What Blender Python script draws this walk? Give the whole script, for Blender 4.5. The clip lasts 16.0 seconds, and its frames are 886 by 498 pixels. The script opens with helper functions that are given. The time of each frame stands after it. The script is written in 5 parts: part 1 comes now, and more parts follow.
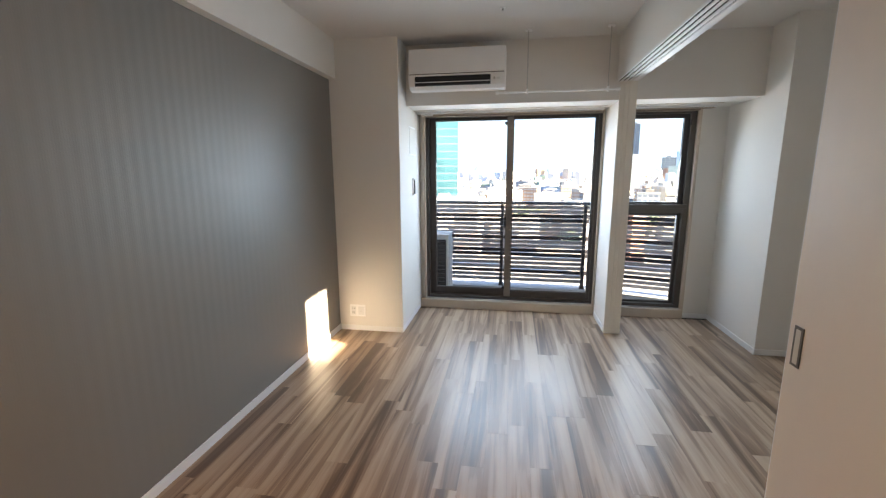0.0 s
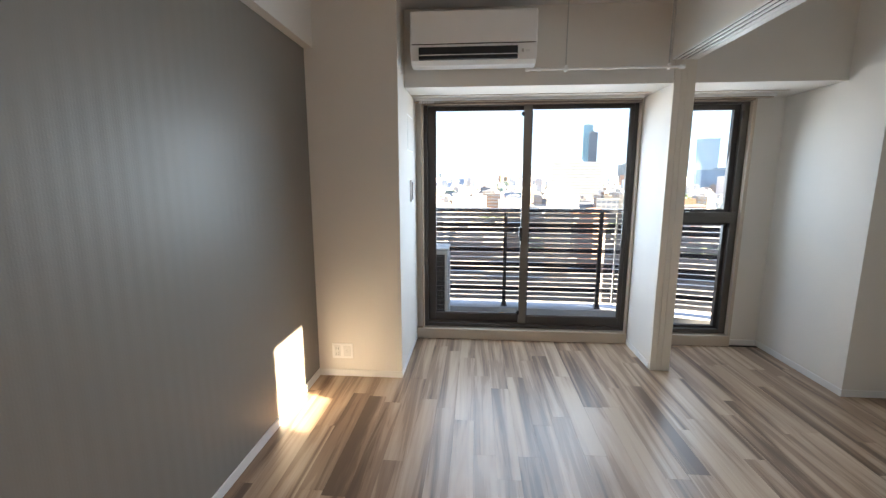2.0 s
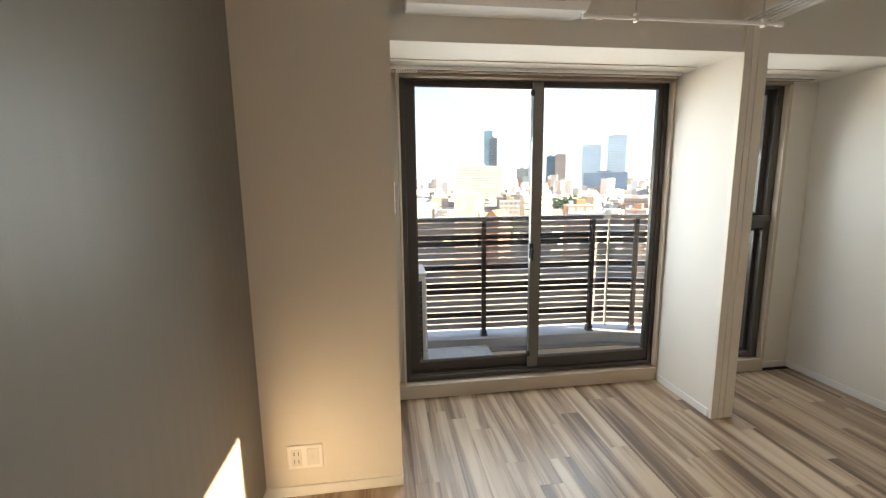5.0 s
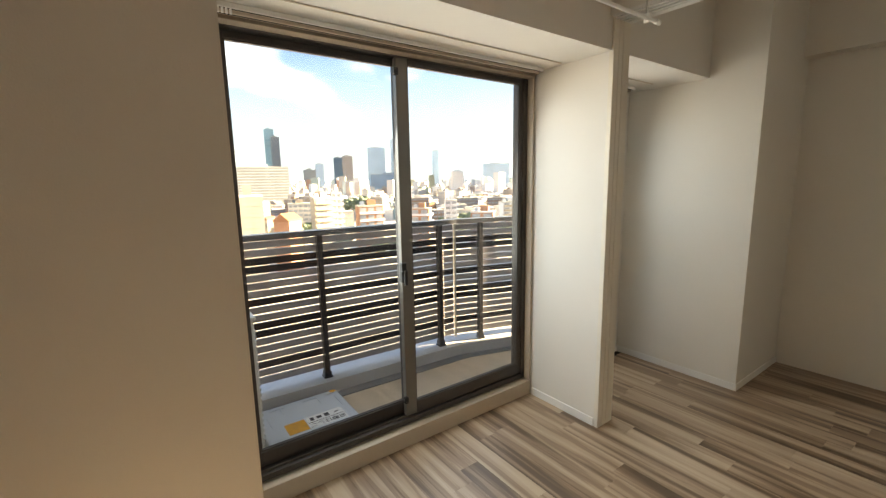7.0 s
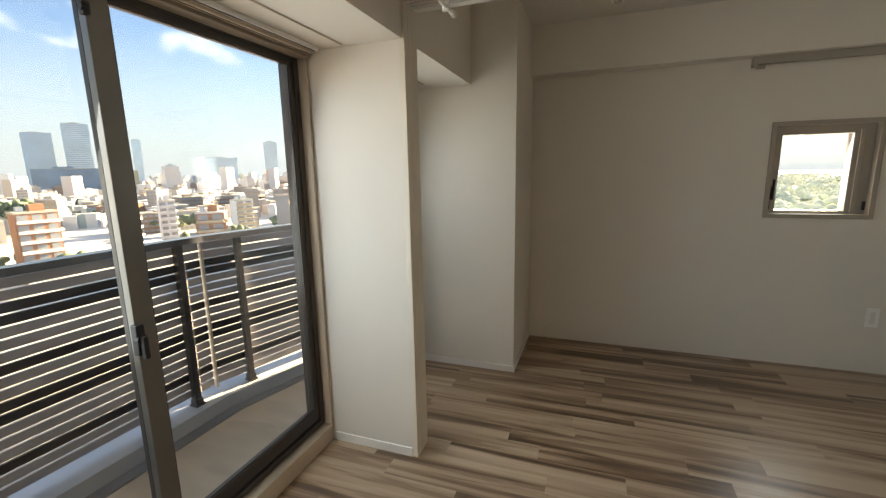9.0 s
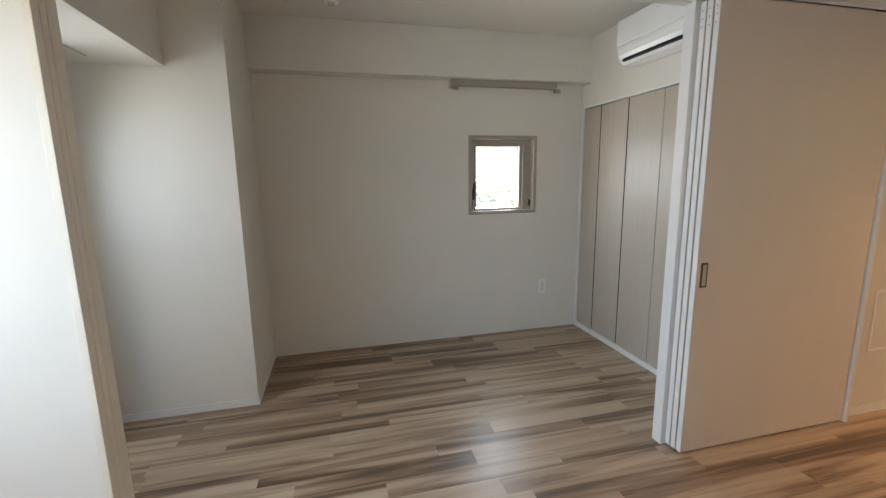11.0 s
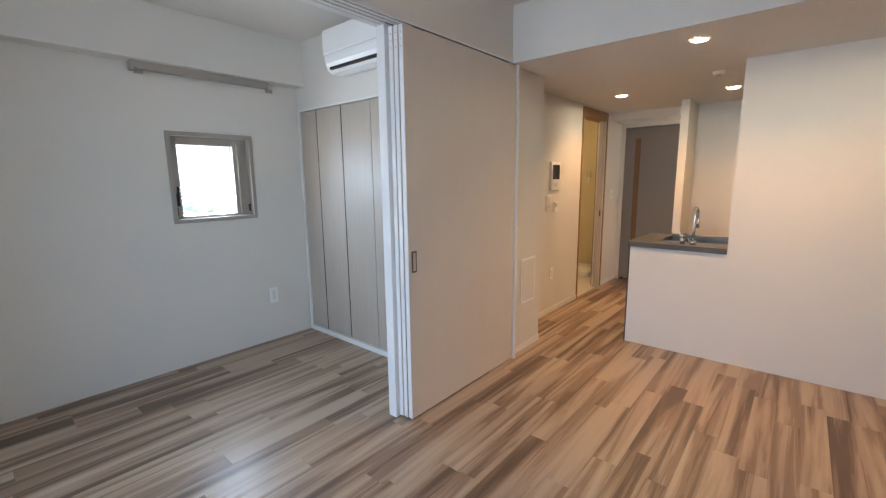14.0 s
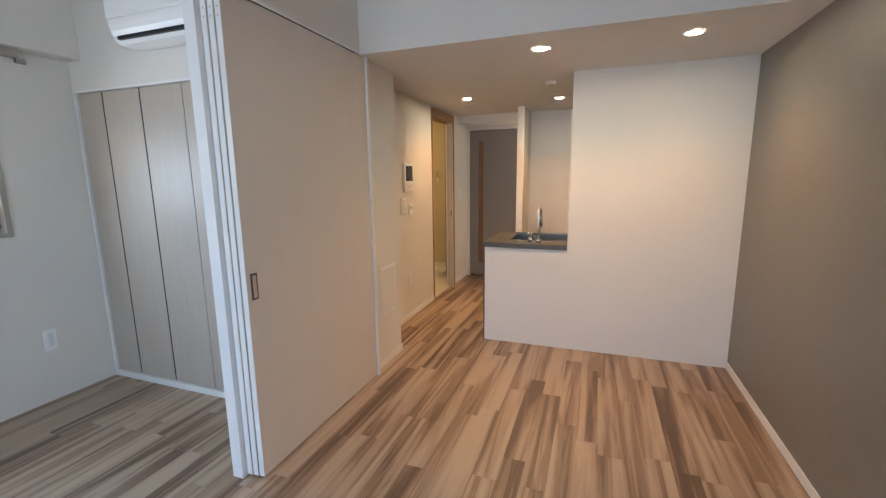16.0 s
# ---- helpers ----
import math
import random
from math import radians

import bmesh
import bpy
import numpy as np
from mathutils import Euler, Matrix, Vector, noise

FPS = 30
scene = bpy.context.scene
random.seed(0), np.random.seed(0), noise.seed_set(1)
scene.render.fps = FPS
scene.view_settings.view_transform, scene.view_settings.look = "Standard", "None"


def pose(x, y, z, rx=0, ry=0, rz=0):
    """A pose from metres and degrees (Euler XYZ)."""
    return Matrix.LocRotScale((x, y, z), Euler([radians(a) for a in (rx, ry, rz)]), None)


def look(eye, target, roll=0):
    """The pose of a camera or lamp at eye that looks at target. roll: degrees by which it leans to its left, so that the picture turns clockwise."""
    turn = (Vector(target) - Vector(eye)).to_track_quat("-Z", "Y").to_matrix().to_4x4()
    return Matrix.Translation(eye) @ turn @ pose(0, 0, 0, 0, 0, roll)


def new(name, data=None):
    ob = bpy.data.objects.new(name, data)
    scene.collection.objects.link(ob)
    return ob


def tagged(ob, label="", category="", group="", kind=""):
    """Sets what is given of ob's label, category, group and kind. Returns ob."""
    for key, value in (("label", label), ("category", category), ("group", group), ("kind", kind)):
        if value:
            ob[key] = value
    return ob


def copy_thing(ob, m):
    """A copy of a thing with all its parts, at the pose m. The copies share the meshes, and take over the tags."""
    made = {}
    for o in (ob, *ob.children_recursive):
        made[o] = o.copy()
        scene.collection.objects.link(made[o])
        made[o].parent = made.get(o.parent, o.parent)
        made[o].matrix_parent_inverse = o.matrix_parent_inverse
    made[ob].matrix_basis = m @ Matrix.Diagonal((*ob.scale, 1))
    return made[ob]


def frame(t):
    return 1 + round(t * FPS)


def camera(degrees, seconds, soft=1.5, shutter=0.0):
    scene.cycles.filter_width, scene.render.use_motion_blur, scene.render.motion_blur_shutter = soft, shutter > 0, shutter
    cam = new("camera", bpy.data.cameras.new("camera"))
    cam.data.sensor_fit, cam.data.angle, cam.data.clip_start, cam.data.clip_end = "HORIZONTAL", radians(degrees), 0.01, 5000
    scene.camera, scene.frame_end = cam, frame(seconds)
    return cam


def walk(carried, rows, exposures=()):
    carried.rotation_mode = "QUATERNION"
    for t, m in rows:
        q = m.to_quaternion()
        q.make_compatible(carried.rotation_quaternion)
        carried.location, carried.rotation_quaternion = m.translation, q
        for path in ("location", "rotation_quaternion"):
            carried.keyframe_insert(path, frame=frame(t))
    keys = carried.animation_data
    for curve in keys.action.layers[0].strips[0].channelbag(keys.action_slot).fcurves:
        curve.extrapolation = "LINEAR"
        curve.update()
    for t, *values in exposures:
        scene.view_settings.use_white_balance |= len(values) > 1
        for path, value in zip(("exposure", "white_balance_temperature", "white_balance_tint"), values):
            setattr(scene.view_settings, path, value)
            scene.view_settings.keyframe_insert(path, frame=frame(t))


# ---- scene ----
cam = camera(93.0, 16.0, soft=1.3)
PATH = [
    (0, (0.145, 0.178, 1.488), (-0.175, 2.12, 1.133), -0.2),
    (0.5, (0.048, 0.372, 1.44), (-0.245, 2.323, 1.109), -0.1),
    (1, (-0.093, 0.573, 1.451), (-0.345, 2.53, 1.123), -0.1),
    (1.5, (-0.188, 0.776, 1.467), (-0.406, 2.734, 1.123), -0.1),
    (2, (-0.319, 0.982, 1.446), (-0.475, 2.948, 1.119), -0.0),
    (2.5, (-0.438, 1.18, 1.45), (-0.541, 3.149, 1.117), -0.0),
    (3, (-0.582, 1.367, 1.448), (-0.624, 3.339, 1.121), 0.1),
    (3.2, (-0.608, 1.432, 1.433), (-0.637, 3.406, 1.114), 0.1),
    (5.3, (-0.946, 2.133, 1.432), (-0.565, 4.073, 1.127), -0.6),
    (5.5, (-0.978, 2.212, 1.424), (-0.511, 4.134, 1.125), -0.5),
    (6, (-1.013, 2.408, 1.446), (-0.32, 4.259, 1.136), -0.8),
    (6.5, (-1.045, 2.618, 1.455), (-0.115, 4.36, 1.144), -0.9),
    (7, (-1.028, 2.801, 1.452), (0.124, 4.405, 1.134), -1.0),
    (7.5, (-0.967, 2.988, 1.476), (0.388, 4.421, 1.147), -1.2),
    (8, (-0.907, 3.115, 1.481), (0.639, 4.337, 1.143), -1.2),
    (8.5, (-0.858, 3.227, 1.481), (0.861, 4.191, 1.139), -1.2),
    (9, (-0.824, 3.293, 1.505), (1.024, 3.965, 1.146), -1.1),
    (9.5, (-0.783, 3.293, 1.506), (1.149, 3.666, 1.147), -1.0),
    (10, (-0.698, 3.271, 1.503), (1.267, 3.357, 1.141), -1.0),
    (10.2, (-0.672, 3.252, 1.499), (1.296, 3.224, 1.139), -1.0),
    (12.3, (-0.637, 3.245, 1.444), (1.024, 2.179, 1.12), -0.7),
    (12.5, (-0.64, 3.238, 1.443), (0.976, 2.105, 1.119), -0.7),
    (13, (-0.642, 3.233, 1.437), (0.861, 1.953, 1.115), -0.7),
    (13.5, (-0.648, 3.233, 1.442), (0.744, 1.835, 1.114), -0.7),
    (14, (-0.665, 3.214, 1.442), (0.614, 1.713, 1.112), -0.7),
    (14.5, (-0.624, 3.192, 1.441), (0.526, 1.589, 1.11), -0.7),
    (15, (-0.552, 3.136, 1.447), (0.454, 1.44, 1.113), -0.7),
    (15.5, (-0.523, 3.069, 1.454), (0.324, 1.29, 1.114), -0.7),
    (16, (-0.481, 3.004, 1.472), (0.194, 1.153, 1.127), -0.7),
]
EXPOSURES = [(0, 4.35, 6300, 10), (2.5, 4.25, 6500, 10), (3, 4.25, 7000, 10), (5.5, 4.2, 7900, 10), (7, 3.95, 8600, 10), (8, 3.65, 8500, 10), (9, 3.58, 8200, 10), (10, 3.85, 7700, 10), (12.5, 4.52, 6050, 10), (16, 4.46, 5850, 10)]
walk(cam, [(t, look(eye, target, roll)) for t, eye, target, roll in PATH], EXPOSURES)


# ---- world and large lights ----
SUN_WAY = Vector((4.41, -1.54, 1.22)).normalized()
world = bpy.data.worlds.new("sky")
scene.world = world
world.use_nodes = True
wn, wl = world.node_tree.nodes, world.node_tree.links
wn.clear()
sky = wn.new("ShaderNodeTexSky")
sky.sky_type = "NISHITA"
sky.sun_disc = False
sky.sun_elevation = math.asin(SUN_WAY.z)
sky.sun_rotation = math.atan2(SUN_WAY.x, SUN_WAY.y)
sky.dust_density = 0.6
sky.ozone_density = 4.0
sky.air_density = 1.3
w_co = wn.new("ShaderNodeTexCoord")
w_map = wn.new("ShaderNodeMapping")
w_map.inputs["Scale"].default_value = (1.0, 1.0, 2.2)
w_map.inputs["Location"].default_value = (0.35, 1.9, 0.25)
w_noise = wn.new("ShaderNodeTexNoise")
w_noise.inputs["Scale"].default_value = 3.6
w_noise.inputs["Detail"].default_value = 9.0
w_noise.inputs["Roughness"].default_value = 0.56
w_ramp = wn.new("ShaderNodeValToRGB")
w_ramp.color_ramp.elements[0].position = 0.53
w_ramp.color_ramp.elements[1].position = 0.63
w_mix = wn.new("ShaderNodeMix")
w_mix.data_type = "RGBA"
w_bg = wn.new("ShaderNodeBackground")
w_bg.inputs["Strength"].default_value = 0.05
w_out = wn.new("ShaderNodeOutputWorld")
wl.new(w_co.outputs["Generated"], w_map.inputs["Vector"])
wl.new(w_map.outputs["Vector"], w_noise.inputs["Vector"])
wl.new(w_noise.outputs["Fac"], w_ramp.inputs["Fac"])
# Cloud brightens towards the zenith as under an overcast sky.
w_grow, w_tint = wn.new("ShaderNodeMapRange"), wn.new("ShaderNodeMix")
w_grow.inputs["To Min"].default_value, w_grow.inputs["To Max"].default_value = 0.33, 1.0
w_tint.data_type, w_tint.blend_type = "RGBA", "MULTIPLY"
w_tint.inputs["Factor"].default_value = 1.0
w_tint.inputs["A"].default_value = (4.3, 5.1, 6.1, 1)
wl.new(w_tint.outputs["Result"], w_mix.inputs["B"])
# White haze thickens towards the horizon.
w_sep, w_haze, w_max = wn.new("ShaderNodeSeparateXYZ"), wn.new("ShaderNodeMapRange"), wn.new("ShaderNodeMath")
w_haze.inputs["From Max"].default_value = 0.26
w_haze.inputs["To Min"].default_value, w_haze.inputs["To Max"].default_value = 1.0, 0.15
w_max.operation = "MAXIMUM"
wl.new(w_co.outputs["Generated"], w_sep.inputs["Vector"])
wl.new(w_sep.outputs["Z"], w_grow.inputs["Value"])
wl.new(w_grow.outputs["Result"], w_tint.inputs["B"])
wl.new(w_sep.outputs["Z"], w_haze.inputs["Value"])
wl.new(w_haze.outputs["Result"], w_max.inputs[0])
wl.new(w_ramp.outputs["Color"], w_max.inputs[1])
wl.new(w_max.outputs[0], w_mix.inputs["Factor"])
w_clear = wn.new("ShaderNodeMix")
w_clear.data_type, w_clear.blend_type = "RGBA", "MULTIPLY"
w_clear.inputs["Factor"].default_value = 1.0
w_clear.inputs["B"].default_value = (0.29, 0.40, 0.58, 1)
wl.new(sky.outputs["Color"], w_clear.inputs["A"])
wl.new(w_clear.outputs["Result"], w_mix.inputs["A"])
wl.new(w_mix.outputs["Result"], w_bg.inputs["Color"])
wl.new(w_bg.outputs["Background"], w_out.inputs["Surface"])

sun_data = bpy.data.lights.new("sun", "SUN")
sun_data.energy = 5.0
sun_data.angle = radians(0.5)
sun_data.color = (1.0, 0.80, 0.56)
sun = new("sun", sun_data)
sun.matrix_world = look(SUN_WAY * 60, (0, 0, 0))


def window_light(name, place, aim, width, height, watts):
    """Sky light that enters through a window's opening."""
    la = bpy.data.lights.new(name, "AREA")
    la.shape, la.size, la.size_y = "RECTANGLE", width, height
    la.energy, la.color = watts, (0.78, 0.93, 1.08)
    la.spread = radians(155)
    new(name, la).matrix_world = look(place, aim)


window_light("balcony_window_light", (0.11, 4.84, 1.40), (0.11, 3.84, 1.02), 1.60, 1.24, 1.6)
window_light("narrow_window_light", (1.53, 4.84, 1.40), (1.53, 3.84, 0.98), 0.50, 1.24, 0.62)
window_light("small_window_light", (3.06, 1.79, 1.47), (2.06, 1.79, 1.15), 0.42, 0.52, 0.52)


# ---- materials ----
def grey(v):
    return (v, v, v, 1)


def material(name, color, rough=0.6, metal=0.0, spec=0.5):
    """A plain Principled material and its node tree."""
    m = bpy.data.materials.new(name)
    m.use_nodes = True
    b = m.node_tree.nodes["Principled BSDF"]
    b.inputs["Base Color"].default_value = (*color, 1)
    b.inputs["Roughness"].default_value = rough
    b.inputs["Metallic"].default_value = metal
    b.inputs["Specular IOR Level"].default_value = spec
    return m


def noise_at(m, scale, detail=4.0, stretch=(1, 1, 1), rough=0.55):
    """A noise texture over world positions, stretched along an axis."""
    n, l = m.node_tree.nodes, m.node_tree.links
    geo, mp, tex = n.new("ShaderNodeNewGeometry"), n.new("ShaderNodeMapping"), n.new("ShaderNodeTexNoise")
    mp.inputs["Scale"].default_value = stretch
    tex.inputs["Scale"].default_value, tex.inputs["Detail"].default_value = scale, detail
    tex.inputs["Roughness"].default_value = rough
    l.new(geo.outputs["Position"], mp.inputs["Vector"])
    l.new(mp.outputs["Vector"], tex.inputs["Vector"])
    return tex.outputs["Fac"]


def ramp_of(m, fac, stops):
    n, l = m.node_tree.nodes, m.node_tree.links
    r = n.new("ShaderNodeValToRGB")
    e = r.color_ramp.elements
    while len(e) < len(stops):
        e.new(0.5)
    for k, (p, c) in enumerate(stops):
        e[k].position, e[k].color = p, (*c, 1)
    l.new(fac, r.inputs["Fac"])
    return r.outputs["Color"]


def bump_of(m, height, strength, distance):
    n, l = m.node_tree.nodes, m.node_tree.links
    b = n.new("ShaderNodeBump")
    b.inputs["Strength"].default_value, b.inputs["Distance"].default_value = strength, distance
    l.new(height, b.inputs["Height"])
    l.new(b.outputs["Normal"], n["Principled BSDF"].inputs["Normal"])
    return b


def worn(name, color, rough=0.6, vary=0.06, scale=3.0, fine=220.0, bump=0.15, dist=0.001, metal=0.0, stretch=(1, 1, 1), spec=0.5):
    """A material with soft stains at one scale and fine grain relief at another."""
    m = material(name, color, rough, metal, spec)
    l = m.node_tree.links
    lo = tuple(max(0.0, c * (1 - vary)) for c in color)
    hi = tuple(min(1.0, c * (1 + vary)) for c in color)
    big = noise_at(m, scale, 5.0, stretch)
    l.new(ramp_of(m, big, [(0.3, lo), (0.7, hi)]), m.node_tree.nodes["Principled BSDF"].inputs["Base Color"])
    small = noise_at(m, fine, 2.0, stretch)
    bump_of(m, small, bump, dist)
    l.new(ramp_of(m, big, [(0.3, (max(rough - 0.05, 0.02),) * 3), (0.7, (min(rough + 0.05, 1.0),) * 3)]), m.node_tree.nodes["Principled BSDF"].inputs["Roughness"])
    return m


WALLPAPER = worn("white_wallpaper", (0.75, 0.72, 0.668), 0.85, 0.02, 1.4, 260.0, 0.35, 0.0012, spec=0.25)
CEILING = worn("ceiling_wallpaper", (0.72, 0.70, 0.665), 0.9, 0.02, 1.1, 200.0, 0.3, 0.0012, spec=0.2)
TRIM = worn("white_trim", (0.80, 0.79, 0.77), 0.45, 0.02, 4.0, 120.0, 0.05)
JAMB = worn("cream_jamb", (0.75, 0.70, 0.61), 0.5, 0.03, 4.0, 120.0, 0.05)
PANEL = worn("off_white_door_sheet", (0.70, 0.63, 0.555), 0.5, 0.015, 3.0, 80.0, 0.05, 0.0006, stretch=(3, 3, 0.5))
PANEL_EDGE = worn("white_door_edge", (0.80, 0.80, 0.80), 0.4, 0.02, 6.0, 100.0, 0.04)
CLOSET = worn("greige_wood_sheet", (0.47, 0.41, 0.345), 0.42, 0.05, 7.0, 60.0, 0.1, 0.001, stretch=(7, 7, 0.35))
GAP = material("dark_gap", (0.02, 0.017, 0.015), 0.8)
BRONZE = worn("bronze_aluminium", (0.115, 0.103, 0.09), 0.38, 0.08, 5.0, 300.0, 0.05, 0.0005, metal=0.55)
SASH = worn("dark_bronze_sash", (0.058, 0.050, 0.046), 0.42, 0.08, 5.0, 300.0, 0.05, 0.0005, metal=0.2)
STILE = worn("grey_bronze_stile", (0.20, 0.19, 0.175), 0.36, 0.08, 5.0, 300.0, 0.05, 0.0005, metal=0.6)
HEAD = worn("brown_window_head", (0.26, 0.205, 0.155), 0.55, 0.05, 5.0, 90.0, 0.06)
TAUPE = worn("taupe_window_casing", (0.38, 0.345, 0.30), 0.5, 0.04, 5.0, 90.0, 0.06)
STRIP = worn("dark_brown_strip", (0.17, 0.085, 0.035), 0.4, 0.15, 8.0, 80.0, 0.1, stretch=(8, 8, 0.5))
CASING = worn("beige_window_casing", (0.52, 0.44, 0.35), 0.55, 0.04, 5.0, 90.0, 0.06)
RAIL = worn("dark_rail_paint", (0.020, 0.020, 0.026), 0.32, 0.1, 6.0, 200.0, 0.06, 0.0005, metal=0.0, spec=0.5)
# The rail paint, lightened and blued so its colour carries some sky reflection.
TOP_RAIL = worn("blue_grey_rail_cap", (0.06, 0.065, 0.08), 0.2, 0.06, 5.0, 200.0, 0.03, 0.0004, spec=0.8)
SLAT_GREY = worn("grey_slat_paint", (0.36, 0.345, 0.365), 0.42, 0.08, 4.0, 200.0, 0.06, 0.0005, metal=0.3)
SLAT_DARK = worn("black_slat_paint", (0.018, 0.017, 0.024), 0.5, 0.1, 4.0, 200.0, 0.06, 0.0005, metal=0.0, spec=0.3)
CONCRETE = worn("pale_painted_concrete", (0.42, 0.44, 0.47), 0.8, 0.1, 2.5, 90.0, 0.3, 0.002)
GUTTER = worn("grey_gutter_mortar", (0.17, 0.175, 0.185), 0.75, 0.12, 3.0, 90.0, 0.3, 0.002)
AC_WHITE = worn("white_plastic", (0.88, 0.875, 0.86), 0.35, 0.015, 5.0, 150.0, 0.03)
DARK = material("black_plastic", (0.015, 0.015, 0.016), 0.45)
STEEL = worn("brushed_stainless", (0.24, 0.225, 0.21), 0.32, 0.06, 10.0, 300.0, 0.08, 0.0004, metal=1.0, stretch=(1, 12, 1))
CHROME = material("chrome", (0.80, 0.79, 0.77), 0.12, 1.0)
PULL = worn("satin_nickel", (0.55, 0.50, 0.43), 0.35, 0.05, 8.0, 200.0, 0.04, 0.0004, metal=0.4)
ALU = worn("satin_aluminium", (0.55, 0.54, 0.51), 0.4, 0.05, 8.0, 200.0, 0.04, 0.0004, metal=0.8)
COUNTER = worn("grey_counter_top", (0.078, 0.072, 0.068), 0.45, 0.08, 14.0, 240.0, 0.08)
DOOR_GREY = worn("greige_door_sheet", (0.21, 0.185, 0.165), 0.5, 0.02, 6.0, 60.0, 0.1, 0.001, stretch=(6, 6, 0.4))
WOOD_TRIM = worn("brown_wood_trim", (0.33, 0.19, 0.09), 0.5, 0.18, 8.0, 80.0, 0.12, 0.001, stretch=(8, 8, 0.5))
LAVATORY = worn("cream_lavatory_wallpaper", (0.74, 0.66, 0.46), 0.85, 0.03, 1.5, 240.0, 0.3, 0.0012)
LAV_FLOOR = worn("pale_vinyl_floor", (0.62, 0.58, 0.50), 0.45, 0.06, 4.0, 120.0, 0.08)
HATCH = worn("pale_grey_hatch_plastic", (0.50, 0.54, 0.58), 0.35, 0.06, 4.0, 120.0, 0.1)
STICKER = worn("orange_sticker", (0.72, 0.33, 0.03), 0.5, 0.2, 30.0, 150.0, 0.05)
LABEL_WHITE = material("white_label", (0.75, 0.75, 0.73), 0.5)
INK = material("black_ink", (0.02, 0.02, 0.025), 0.6)
UNIT = worn("ivory_outdoor_unit", (0.62, 0.61, 0.57), 0.5, 0.05, 4.0, 150.0, 0.06)
SCREEN = material("dark_screen", (0.012, 0.012, 0.014), 0.12)

# Grey accent wallpaper: fine vertical ribs in broader bands.
ACCENT = worn("grey_ribbed_wallpaper", (0.21, 0.193, 0.169), 0.48, 0.03, 1.2, 300.0, 0.2, 0.001, spec=0.9)
n, l = ACCENT.node_tree.nodes, ACCENT.node_tree.links
geo, sep = n.new("ShaderNodeNewGeometry"), n.new("ShaderNodeSeparateXYZ")
l.new(geo.outputs["Position"], sep.inputs["Vector"])


def sine(m, value, freq, amp):
    """amp * sin(freq * value)."""
    a, b, c = (m.node_tree.nodes.new("ShaderNodeMath") for _ in range(3))
    a.operation, b.operation, c.operation = "MULTIPLY", "SINE", "MULTIPLY"
    a.inputs[1].default_value, c.inputs[1].default_value = freq, amp
    m.node_tree.links.new(value, a.inputs[0])
    m.node_tree.links.new(a.outputs[0], b.inputs[0])
    m.node_tree.links.new(b.outputs[0], c.inputs[0])
    return c.outputs[0]


ribs, bands, both = sine(ACCENT, sep.outputs["Y"], 2 * math.pi / 0.0105, 0.10), sine(ACCENT, sep.outputs["Y"], 2 * math.pi / 0.062, 1.0), n.new("ShaderNodeMath")
l.new(ribs, both.inputs[0])
l.new(bands, both.inputs[1])
grain = noise_at(ACCENT, 180.0, 2.0)
plus = n.new("ShaderNodeMath")
l.new(both.outputs[0], plus.inputs[0])
l.new(grain, plus.inputs[1])
bump_of(ACCENT, plus.outputs[0], 0.16, 0.0016)

# Floor boards: pale and dark streaks along the board, each board its own.
FLOOR = material("streaked_wood_floor", (0.4, 0.3, 0.2), 0.4, 0.0, 0.45)
n, l = FLOOR.node_tree.nodes, FLOOR.node_tree.links
geo, info, mp, add = n.new("ShaderNodeNewGeometry"), n.new("ShaderNodeObjectInfo"), n.new("ShaderNodeMapping"), n.new("ShaderNodeVectorMath")
shift = n.new("ShaderNodeCombineXYZ")
far = n.new("ShaderNodeMath")
far.operation = "MULTIPLY"
far.inputs[1].default_value = 37.0
l.new(info.outputs["Random"], far.inputs[0])
for axis in "XYZ":
    l.new(far.outputs[0], shift.inputs[axis])
l.new(geo.outputs["Position"], add.inputs[0])
l.new(shift.outputs[0], add.inputs[1])
mp.inputs["Scale"].default_value = (1.0, 0.042, 1.0)
l.new(add.outputs[0], mp.inputs["Vector"])
streak, fine = n.new("ShaderNodeTexNoise"), n.new("ShaderNodeTexNoise")
streak.inputs["Scale"].default_value, streak.inputs["Detail"].default_value, streak.inputs["Roughness"].default_value = 10.0, 4.0, 0.55
streak.inputs["Distortion"].default_value = 0.7
fine.inputs["Scale"].default_value, fine.inputs["Detail"].default_value = 150.0, 3.0
l.new(mp.outputs[0], streak.inputs["Vector"])
l.new(mp.outputs[0], fine.inputs["Vector"])
tone = n.new("ShaderNodeMath")
tone.operation = "MULTIPLY_ADD"
tone.inputs[1].default_value, tone.inputs[2].default_value = 0.065, -0.0325
rnd2 = n.new("ShaderNodeMath")
rnd2.operation = "FRACT"
rnd1 = n.new("ShaderNodeMath")
rnd1.operation = "MULTIPLY"
rnd1.inputs[1].default_value = 91.7
l.new(info.outputs["Random"], rnd1.inputs[0])
l.new(rnd1.outputs[0], rnd2.inputs[0])
l.new(rnd2.outputs[0], tone.inputs[0])
mixed = n.new("ShaderNodeMath")
l.new(streak.outputs["Fac"], mixed.inputs[0])
l.new(tone.outputs[0], mixed.inputs[1])
fine_add = n.new("ShaderNodeMath")
fine_add.operation = "MULTIPLY_ADD"
fine_add.inputs[1].default_value = 0.08
l.new(fine.outputs["Fac"], fine_add.inputs[0])
l.new(mixed.outputs[0], fine_add.inputs[2])
